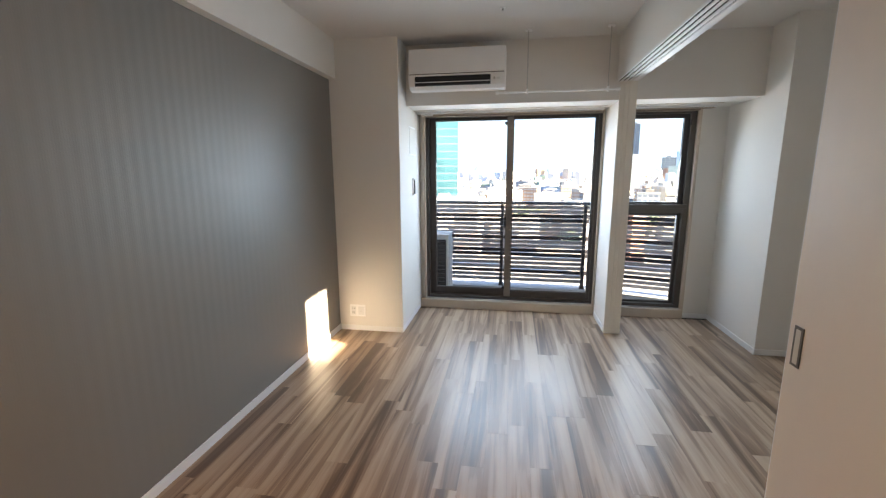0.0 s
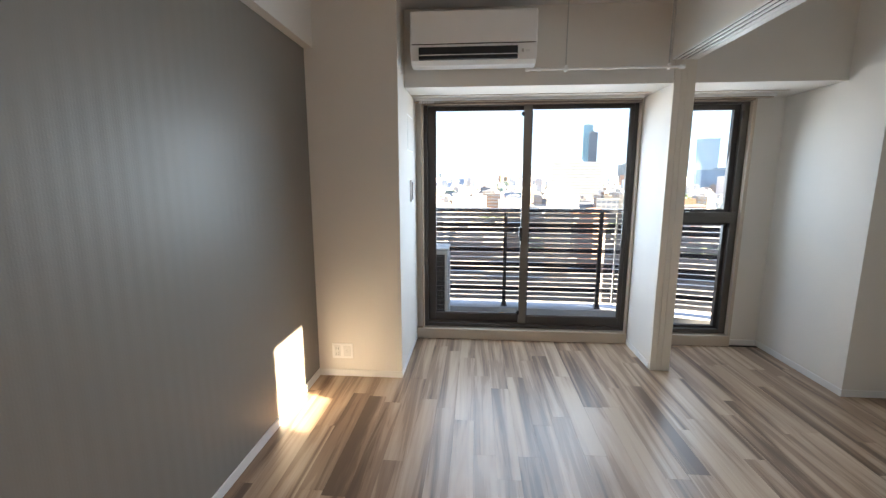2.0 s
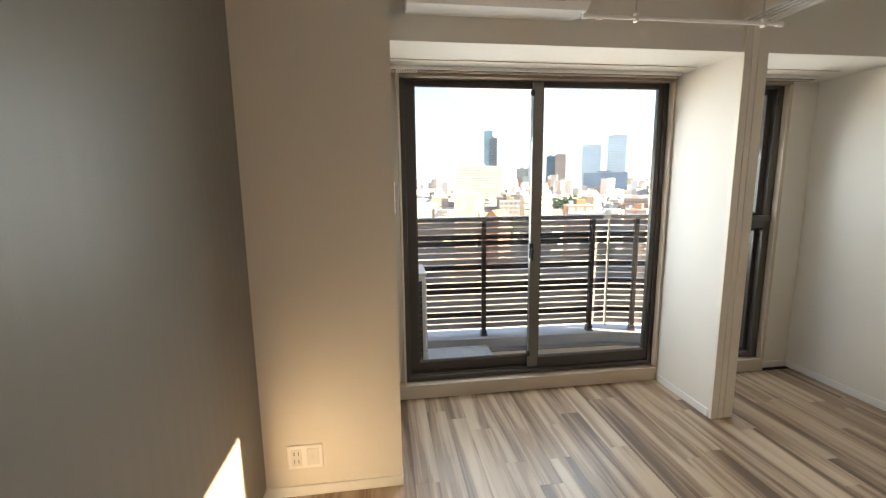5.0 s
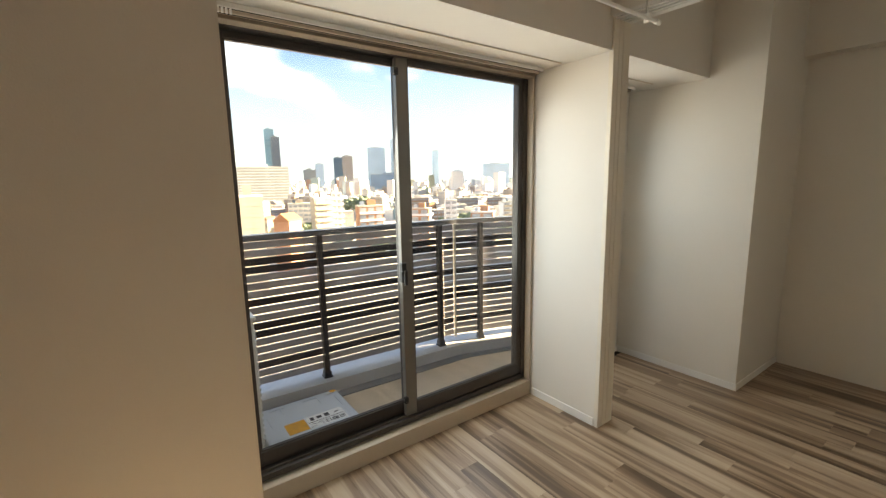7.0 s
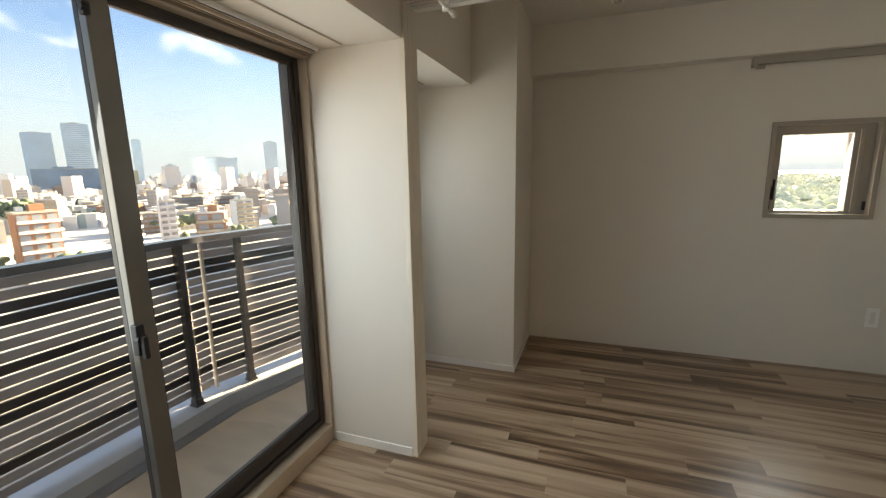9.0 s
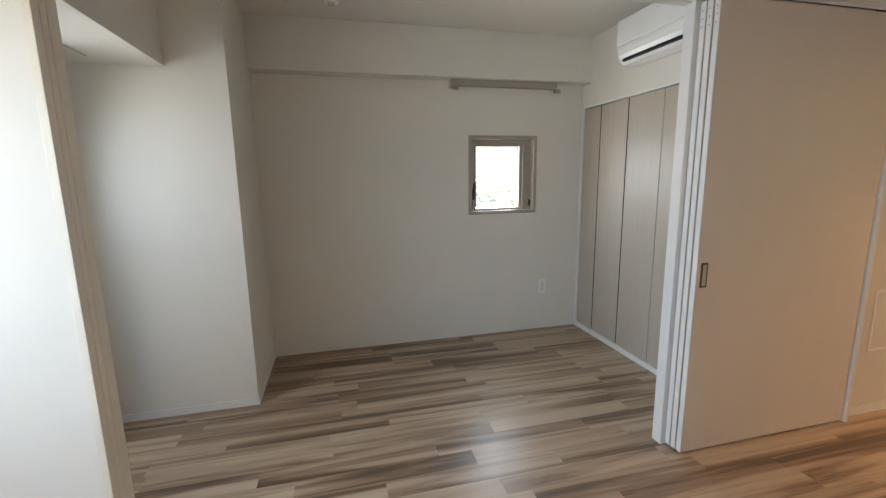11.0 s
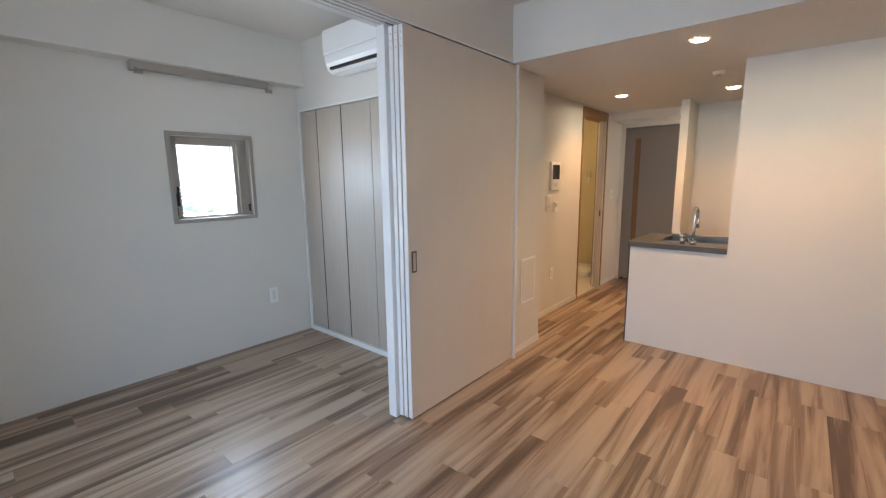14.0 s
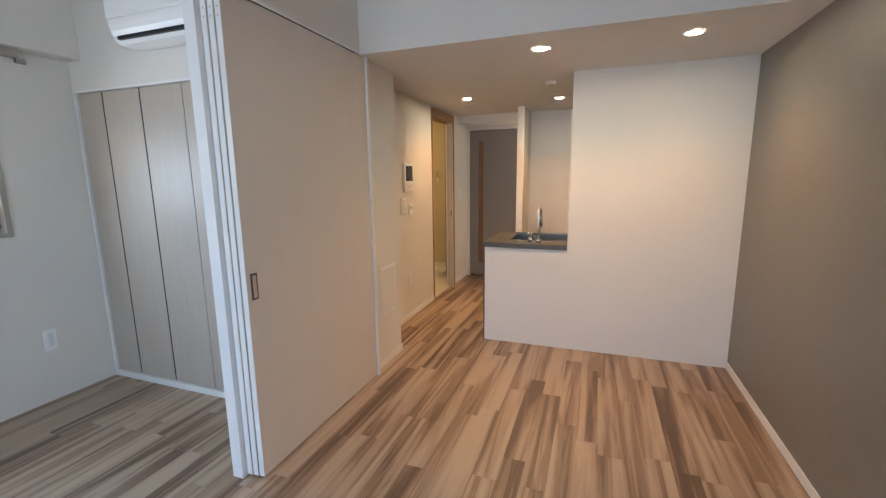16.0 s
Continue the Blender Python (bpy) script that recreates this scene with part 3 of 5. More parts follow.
def curtain_rail(x0, x1, runners):
    r = thing("curtain_rail", ((x0 + x1) / 2, 4.57, 2.09), "slim double curtain rail under the soffit", "curtain rail")
    boxes_part("rail", TRIM, r, (x0, x1, 4.560, 4.582, 2.080, 2.0995), bev=0.003)
    boxes_part("rail", CASING, r, (x0, x1, 4.596, 4.624, 2.074, 2.0995), bev=0.003, label="beige inner rail")
    boxes_part("slot", GAP, r, (x0 + 0.02, x1 - 0.02, 4.568, 4.574, 2.0785, 2.0805), (x0 + 0.02, x1 - 0.02, 4.607, 4.613, 2.0725, 2.0745))
    for k in range(runners):
        bm = bmesh.new()
        x = x0 + 0.05 + k * 0.014
        tube(bm, (x, 4.571, 2.062), (x, 4.571, 2.08), 0.0045, n=8)
        part("runner", bm, AC_WHITE, r)
    b = thing("ceiling_strip", ((x0 + x1) / 2, 4.44, 2.10), "thin dark joint strip in the soffit", "strip", kind="structure")
    boxes_part("strip", CASING, b, (x0, x1, 4.432, 4.440, 2.0955, 2.0995))


curtain_rail(-0.845, 0.99, 9)
curtain_rail(1.18, 1.98, 0)

# ---- balcony ----
solid("balcony_floor", DECK, "beige vinyl sheet balcony floor", "balcony", (-2.6, 3.4, 4.86, 5.75, -0.35, -0.12))
CORNER, END = (1.237, 5.775), (3.2, 5.22)
LEFT = (-2.6, 5.90)


def along(bm, a, b, off0, off1, z0, z1, ext0=0.0, ext1=0.0):
    """A beam with a square section beside the line a-b, from off0 to off1 outwards."""
    a, b = Vector((*a, 0)), Vector((*b, 0))
    way = (b - a).normalized()
    out = Vector((-way.y, way.x, 0))
    a, b = a - way * ext0, b + way * ext1
    v = [bm.verts.new(p + out * o + Vector((0, 0, z))) for p in (a, b) for o in (off0, off1) for z in (z0, z1)]
    for q in ((0, 1, 3, 2), (4, 6, 7, 5), (0, 4, 5, 1), (2, 3, 7, 6), (0, 2, 6, 4), (1, 5, 7, 3)):
        bm.faces.new([v[i] for i in q])


def kerb():
    bm = bmesh.new()
    along(bm, LEFT, CORNER, -0.10, 0.16, -0.35, -0.02, 0, 0.02)
    along(bm, CORNER, END, -0.10, 0.16, -0.35, -0.022, 0.02, 0)
    structure("balcony_kerb", bm, CONCRETE, "pale painted concrete kerb under the railing", "kerb")
    bm = bmesh.new()
    along(bm, LEFT, CORNER, -0.19, -0.10, -0.35, -0.112)
    along(bm, CORNER, END, -0.18, -0.10, -0.35, -0.114, 0.0, 0)
    structure("balcony_gutter", bm, GUTTER, "grey mortar gutter along the kerb", "gutter")


kerb()
PATTERN = "GGDDGGGDGGDDGGGDGG"


def railing(a, b, posts, last):
    r = thing("balcony_railing", (*a, -0.02), "dark aluminium balcony railing with close grey and black slats", "railing", "balcony railings")
    bm = bmesh.new()
    along(bm, a, b, -0.035, 0.055, 1.078, 1.118)
    part("top_rail", bm, TOP_RAIL, r)
    z = 1.066
    for k, c in enumerate(PATTERN):
        bm = bmesh.new()
        along(bm, a, b, 0.022, 0.040, z - 0.047, z, 0, -0.004)
        part("slat", bm, SLAT_GREY if c == "G" else SLAT_DARK, r, "black slat" if c == "D" else "")
        z -= 0.0575
    A, B = Vector((*a, 0)), Vector((*b, 0))
    way = (B - A).normalized()
    ang = math.atan2(way.y, way.x)
    for d in posts:
        p = A + way * d
        bm = bmesh.new()
        box(bm, -0.02, 0.02, -0.025, 0.022, 0.0, 1.10, bev=0.003)
        box(bm, -0.034, 0.034, -0.04, 0.034, 0.0, 0.012, bev=0.002)
        box(bm, -0.026, 0.026, -0.031, 0.027, 0.012, 0.05, bev=0.003)
        bmesh.ops.transform(bm, matrix=Matrix.Translation((p.x, p.y, -0.0195)) @ Matrix.Rotation(ang, 4, "Z"), verts=bm.verts)
        part("post", bm, RAIL, r)
    if last:
        bm = bmesh.new()
        along(bm, b, (b[0] + 0.012, b[1] - 0.002), 0.0, 0.03, 0.02, 1.078)
        part("end_strip", bm, ALU, r, "pale corner strip")


railing(LEFT, CORNER, (0.55, 1.58, 2.617, 3.673), True)
railing(CORNER, END, (0.25, 1.1, 1.9), False)


def outdoor_unit():
    u = thing("outdoor_unit", (-1.0, 5.3, -0.12), "ivory air conditioner outdoor unit with a dark side grille", "outdoor unit")
    boxes_part("body", UNIT, u, (-1.36, -0.60, 5.12, 5.44, -0.06, 0.74), bev=0.012)
    boxes_part("lid", UNIT, u, (-1.37, -0.59, 5.11, 5.45, 0.74, 0.765), bev=0.008)
    boxes_part("coil", DARK, u, (-1.33, -0.63, 5.113, 5.121, 0.0, 0.70), label="dark coil behind a wire grille")
    for k in range(14):
        boxes_part("wire", GUTTER, u, (-1.33, -0.63, 5.109, 5.1125, 0.03 + 0.05 * k, 0.034 + 0.05 * k))
    boxes_part("side_backing", DARK, u, (-0.6005, -0.598, 5.15, 5.40, 0.02, 0.68))
    for k in range(22):
        boxes_part("fin", UNIT, u, (-0.600, -0.590, 5.145, 5.405, 0.03 + 0.03 * k, 0.047 + 0.03 * k))
    for x in (-1.25, -0.72):
        boxes_part("foot", DARK, u, (x, x + 0.06, 5.10, 5.46, -0.12, -0.06), bev=0.004)


outdoor_unit()


def text_mesh(name, body, size, m, mat, parent):
    """Writing as a thin mesh at the pose m."""
    cu = bpy.data.curves.new(name, "FONT")
    cu.body, cu.size, cu.extrude = body, size, 0.0004
    cu.align_x, cu.align_y = "CENTER", "CENTER"
    ob = bpy.data.objects.new(name, cu)
    scene.collection.objects.link(ob)
    bpy.context.view_layer.update()
    me = bpy.data.meshes.new_from_object(ob.evaluated_get(bpy.context.evaluated_depsgraph_get()))
    bpy.data.objects.remove(ob)
    me.transform(Matrix.Translation(-ORIGIN[parent]) @ m)
    me.materials.clear()
    me.materials.append(mat)
    out = new(name, me)
    out.parent = parent
    ORIGIN[out] = ORIGIN[parent]
    return out


def escape_hatch():
    h = thing("escape_hatch", (-0.27, 5.42, -0.12), "pale plastic escape ladder hatch with labels on the balcony", "hatch")
    boxes_part("base", ALU, h, (-0.575, 0.025, 5.185, 5.665, -0.12, -0.085), bev=0.006)
    boxes_part("cover", HATCH, h, (-0.56, 0.01, 5.20, 5.65, -0.085, -0.052), bev=0.014)
    for x, y, ex, ey in ((-0.47, 5.60, 0.10, 0), (-0.25, 5.60, 0.10, 0), (-0.08, 5.60, 0.10, 0), (-0.50, 5.40, 0, 0.13), (-0.40, 5.52, 0, 0.08), (-0.15, 5.52, 0, 0.08), (-0.035, 5.40, 0, 0.14)):
        boxes_part("rib", HATCH, h, (x - 0.004, x + ex + 0.004, y - 0.004, y + ey + 0.004, -0.054, -0.047), bev=0.002)
    boxes_part("sticker", STICKER, h, (-0.435, -0.310, 5.245, 5.375, -0.0525, -0.0505), label="orange warning sticker")
    s = boxes_part("label_plate", LABEL_WHITE, h, (-0.305, -0.06, 5.235, 5.385, -0.0525, -0.0508), label="white label with black writing")
    text_mesh("writing", "避難はしご", 0.047, pose(-0.183, 5.272, -0.0503, 0, 0, 180), INK, s)
    boxes_part("writing_bar", INK, s, (-0.30, -0.065, 5.304, 5.309, -0.0509, -0.0503), (-0.28, -0.255, 5.325, 5.365, -0.0509, -0.0503), (-0.235, -0.205, 5.33, 5.36, -0.0509, -0.0503), (-0.185, -0.155, 5.325, 5.365, -0.0509, -0.0503), (-0.12, -0.09, 5.34, 5.35, -0.0509, -0.0503))
    boxes_part("tag", STICKER, h, (-0.045, 0.0, 5.60, 5.64, -0.0525, -0.0505), label="small orange tag")


escape_hatch()


# ---- things in the living room ----
def air_conditioner(x0, x1, y, z0, z1, label, open_flap=True):
    """A wall unit whose back is at y and whose front faces -y."""
    a = thing("air_conditioner", ((x0 + x1) / 2, y, z0), label, "air conditioner", "wall air conditioners")
    f = y - 0.225
    bm = bmesh.new()
    pts = [(y, z0 + 0.02), (y, z1), (f + 0.05, z1), (f + 0.012, z1 - 0.012), (f + 0.006, z0 + 0.12), (f + 0.012, z0 + 0.10), (f + 0.03, z0 + 0.03), (f + 0.06, z0 + 0.006), (y - 0.09, z0)]
    profile(bm, pts, x0, x1)
    bmesh.ops.bevel(bm, geom=[e for e in bm.edges if abs(e.verts[0].co.x - e.verts[1].co.x) < 1e-6], offset=0.008, segments=3, affect="EDGES", profile=0.5)
    part("body", bm, AC_WHITE, a)
    boxes_part("front_panel", AC_WHITE, a, (x0 + 0.004, x1 - 0.004, f - 0.004, f + 0.03, z0 + 0.128, z1 - 0.004), bev=0.009)
    if open_flap:
        boxes_part("seam", GAP, a, (x0 + 0.012, x1 - 0.012, f + 0.002, f + 0.03, z0 + 0.1235, z0 + 0.128))
    else:
        boxes_part("outlet", DARK, a, (x0 + 0.05, x1 - 0.06, f + 0.020, f + 0.06, z0 + 0.022, z0 + 0.040), label="dark slit of the closed outlet")
        bm = bmesh.new()
        profile(bm, [(f + 0.004, z0 + 0.1265), (f + 0.000, z0 + 0.12), (f + 0.000, z0 + 0.10), (f + 0.006, z0 + 0.065), (f + 0.022, z0 + 0.042), (f + 0.04, z0 + 0.042), (f + 0.03, z0 + 0.10)], x0 + 0.02, x1 - 0.02)
        part("flap", bm, AC_WHITE, a, "closed white flap")
        return a
    o = boxes_part("outlet", DARK, a, (x0 + 0.058, x1 - 0.125, f + 0.004, f + 0.05, z0 + 0.032, z0 + 0.108), label="dark air outlet")
    bm = bmesh.new()
    box(bm, x0 + 0.06, x1 - 0.127, f - 0.001, f + 0.006, z0 + 0.056, z0 + 0.061, bev=0.001)
    part("flap", bm, AC_WHITE, o)
    boxes_part("indicator", LABEL_WHITE, a, (x1 - 0.075, x1 - 0.045, f + 0.006, f + 0.014, z0 + 0.07, z0 + 0.085), bev=0.003)
    boxes_part("badge", ALU, a, (x1 - 0.10, x1 - 0.085, f + 0.006, f + 0.013, z0 + 0.068, z0 + 0.088), bev=0.002)
    return a


air_conditioner(-0.772, 0.062, 4.143, 2.198, 2.532, "white wall air conditioner with its outlet open")
# The bedroom unit hangs above the closet and faces the windows.
second = air_conditioner(0.0, 0.80, 0.0, 0.0, 0.30, "white wall air conditioner above the closet doors", False)
second.matrix_basis = Matrix.Translation((1.755, 1.030, 2.228)) @ Matrix.Rotation(math.pi, 4, "Z")


def laundry_pole():
    p = thing("laundry_pole", (0.5, 3.88, 2.14), "white ceiling-hung indoor laundry pole", "laundry pole")
    for x in (0.241, 0.877):
        bm = bmesh.new()
        tube(bm, (x, 3.885, 2.165), (x, 3.885, H), 0.0045, n=12)
        h = part("hanger_rod", bm, ALU, p, "thin grey metal rod")
        bm = bmesh.new()
        tube(bm, (x, 3.885, H - 0.012), (x, 3.885, H), 0.030, 0.026, n=20)
        part("ceiling_plate", bm, AC_WHITE, h)
        bm = bmesh.new()
        box(bm, x - 0.008, x + 0.008, 3.866, 3.894, 2.128, 2.166, bev=0.004)
        part("clamp", bm, AC_WHITE, h)
    bm = bmesh.new()
    tube(bm, (-0.01, 3.876, 2.143), (0.965, 3.876, 2.143), 0.008, n=16)
    part("pole", bm, AC_WHITE, p)
    for x0, x1 in ((-0.015, 0.01), (0.055, 0.08), (0.94, 0.97)):
        bm = bmesh.new()
        tube(bm, (x0, 3.876, 2.143), (x1, 3.876, 2.143), 0.012, n=16)
        part("end_cap", bm, AC_WHITE, p)


laundry_pole()


def plate(name, cat, label, axis, at, u0, u1, z0, z1, inner=(), thick=0.008, mat=AC_WHITE, dark=DARK, facing=-1):
    """A small wall plate on the plane axis = at, with inset pieces given as fractions."""
    def spread(a0, a1, b0, b1, t0, t1):
        lo, hi = sorted((at + facing * t0, at + facing * t1))
        return (lo, hi, a0, a1, b0, b1) if axis == "x" else (a0, a1, lo, hi, b0, b1)
    mid = (at, (u0 + u1) / 2, z0) if axis == "x" else ((u0 + u1) / 2, at, z0)
    t = thing(name, mid, label, cat)
    boxes_part("cover", mat, t, spread(u0, u1, z0, z1, 0, thick), bev=0.003)
    for pn, a, b, c, d, m in inner:
        w, h = u1 - u0, z1 - z0
        boxes_part(pn, m, t, spread(u0 + a * w, u0 + b * w, z0 + c * h, z0 + d * h, thick - 0.003, thick + 0.002), bev=0.0008)
    return t


slots = [("slot", a, a + 0.035, c, c + 0.17, DARK) for c in (0.25, 0.58) for a in (0.18, 0.30)]
plate("wall_socket", "socket", "white double wall socket plate low on the pillar", "y", 3.86, -1.369, -1.212, 0.139, 0.255,
      [("insert", 0.12, 0.40, 0.15, 0.85, LABEL_WHITE), ("insert", 0.55, 0.90, 0.15, 0.85, LABEL_WHITE)] + slots + [("tv_jack", 0.67, 0.77, 0.41, 0.59, ALU)])
plate("access_panel", "access panel", "flush white framed access panel in the pillar reveal", "x", -0.853, 4.22, 4.50, 1.66, 1.935, [("lid", 0.05, 0.95, 0.05, 0.95, WALLPAPER)], 0.006, facing=1)
plate("remote_control", "remote control", "slim dark remote in a white holder on the pillar reveal", "x", -0.853, 4.33, 4.40, 1.27, 1.44, [("keypad", 0.12, 0.88, 0.08, 0.9, SCREEN)], 0.02, facing=1)
plate("wall_socket", "socket", "white wall socket plate under the small window", "x", E, 1.355, 1.430, 0.350, 0.490, [("insert", 0.3, 0.7, 0.18, 0.82, LABEL_WHITE)])
plate("access_panel", "access panel", "white framed inspection panel low on the hall corner", "x", 1.034, 0.01, 0.245, 0.405, 0.785, [("lid", 0.07, 0.93, 0.05, 0.95, WALLPAPER)], 0.007)
plate("intercom", "intercom", "white intercom monitor with a dark screen", "x", 1.30, -0.965, -0.765, 1.315, 1.595, [("screen", 0.10, 0.88, 0.38, 0.90, SCREEN), ("button", 0.3, 0.7, 0.1, 0.25, LABEL_WHITE)], 0.022)
plate("light_switch", "switch", "white wall switches below the intercom", "x", 1.30, -0.80, -0.69, 1.11, 1.26, [("rocker", 0.2, 0.8, 0.12, 0.48, LABEL_WHITE), ("rocker", 0.2, 0.8, 0.52, 0.88, LABEL_WHITE)], 0.012)
plate("floor_heating_control", "control panel", "small white control panel beside the switches", "x", 1.30, -0.95, -0.87, 1.08, 1.19, [("display", 0.2, 0.8, 0.5, 0.85, ALU)], 0.014)
plate("wall_socket", "socket", "white wall socket low on the hall wall", "x", 1.30, -0.90, -0.82, 0.37, 0.49, [("insert", 0.3, 0.7, 0.18, 0.82, LABEL_WHITE)])
plate("light_switch", "switch", "small white switch by the hall door", "x", 1.30, -2.62, -2.55, 1.15, 1.27, [("rocker", 0.25, 0.75, 0.2, 0.8, LABEL_WHITE)], 0.01)


def disc_thing(name, label, category, x, y, z, r, depth, inner):
    t = thing(name, (x, y, z - depth), label, category)
    bm = bmesh.new()
    tube(bm, (x, y, z - depth), (x, y, z), r * 0.86, r, n=28)
    part("body", bm, AC_WHITE, t)
    bm = bmesh.new()
    tube(bm, (x, y, z - depth - 0.012), (x, y, z - depth + 0.002), inner * 0.8, inner, n=20)
    part("cap", bm, ALU, t)


disc_thing("smoke_detector", "round white smoke detector on the bedroom ceiling", "detector", 2.41, 3.21, H, 0.05, 0.032, 0.028)
disc_thing("smoke_detector", "small round white detector on the kitchen ceiling", "detector", -0.07, -0.854, LOW, 0.045, 0.022, 0.02)
disc_thing("sprinkler_plate", "tiny white ceiling plate in the living room", "ceiling plate", 0.045, 3.396, H, 0.02, 0.006, 0.008)


def wall_wire():
    w = thing("cable_hook", (1.36, 4.143, 2.40), "thin white cable looped on the beam", "cable")
    bm = bmesh.new()
    sweep(bm, [(1.29, 4.138, 2.395), (1.34, 4.120, 2.388), (1.40, 4.118, 2.396), (1.428, 4.125, 2.412), (1.425, 4.14, 2.43)], 0.004)
    part("loop", bm, AC_WHITE, w)
    boxes_part("clip", AC_WHITE, w, (1.415, 1.435, 4.128, 4.1425, 2.418, 2.44), bev=0.003)


wall_wire()


def sliding_panel(x, y0, y1, first):
    p = thing("sliding_panel", (x, (y0 + y1) / 2, 0), "full-height off-white sliding door panel, pushed open", "door", "sliding door panels")
    boxes_part("leaf", PANEL, p, (x, x + 0.0285, y0, y1 - 0.003, 0.012, 2.238), bev=0.0015)
    boxes_part("edge_strip", PANEL_EDGE, p, (x, x + 0.0285, y1 - 0.003, y1, 0.012, 2.238), bev=0.0008, label="white edge strip")
    for z in (2.13, 2.165, 2.20):
        boxes_part("screw_cap", ALU, p, (x + 0.011, x + 0.018, y1 - 0.001, y1 + 0.001, z - 0.004, z + 0.004))
    for y in (y0 + 0.1, y1 - 0.18):
        boxes_part("hanger", DARK, p, (x + 0.008, x + 0.02, y, y + 0.08, 2.238, 2.256))
    if first:
        h = boxes_part("pull", BRONZE, p, (x - 0.003, x + 0.002, y1 - 0.066, y1 - 0.026, 0.910, 1.035), bev=0.001, label="steel recessed finger pull")
        boxes_part("recess", PULL, h, (x - 0.0036, x, y1 - 0.057, y1 - 0.036, 0.919, 1.026))


sliding_panel(0.998, 0.421, 1.566, True)
sliding_panel(1.033, 0.421, 1.570, False)
sliding_panel(1.067, 0.421, 1.574, False)


# ---- bedroom ----
def closet():
    c = thing("closet_front", (2.08, 0.98, 0), "greige folding closet doors in a slim white frame", "closet")
    boxes_part("frame", TRIM, c, (1.25, 2.90, 0.90, 1.037, 0.0, 0.042), (1.25, 2.90, 0.90, 1.033, 2.050, 2.0655), (2.888, 2.912, 0.90, 1.037, 0.0, 2.0655), bev=0.0015)
    edges = (2.886, 2.640, 2.286, 1.916, 1.560, 1.262)
    # A near-black sheet puts the shade behind the door gaps into colour.
    boxes_part("shadow_gap", GAP, c, (1.262, 2.886, 0.990, 0.997, 0.045, 2.048))
    for k, (b, a) in enumerate(zip(edges, edges[1:])):
        ga, gb = (0.006 if k in (0, 1) else 0.0025), (0.006 if k in (1, 2) else 0.0025)
        boxes_part("door", CLOSET, c, (a + ga, b - gb, 0.999, 1.023, 0.048, 2.045), bev=0.0015)
    # Two seams are filled nearly flush with black in place of their shade.
    for x in (2.640, 2.286):
        boxes_part("hinge_seam", GAP, c, (x - 0.0055, x + 0.0055, 0.997, 1.0215, 0.048, 2.045), label="near-black strip painted as the shade in the seam")


closet()


def hanging_bar():
    b = thing("curtain_rail", (2.85, 1.79, 2.18), "beige curtain rail fixed under the bedroom beam", "curtain rail")
    boxes_part("rail", TAUPE, b, (2.845, 2.905, 1.33, 2.29, 2.205, 2.2545), bev=0.003)
    boxes_part("bracket", TAUPE, b, (2.842, 2.908, 2.272, 2.295, 2.19, 2.2545), bev=0.003)
    for y in (2.27, 1.34):
        bm = bmesh.new()
        tube(bm, (2.875, y - 0.05, 2.186), (2.875, y, 2.186), 0.012, n=12)
        part("knob", bm, TAUPE, b)
    boxes_part("knob_plate", TAUPE, b, (2.862, 2.888, 1.29, 1.34, 2.18, 2.205), bev=0.003)


hanging_bar()


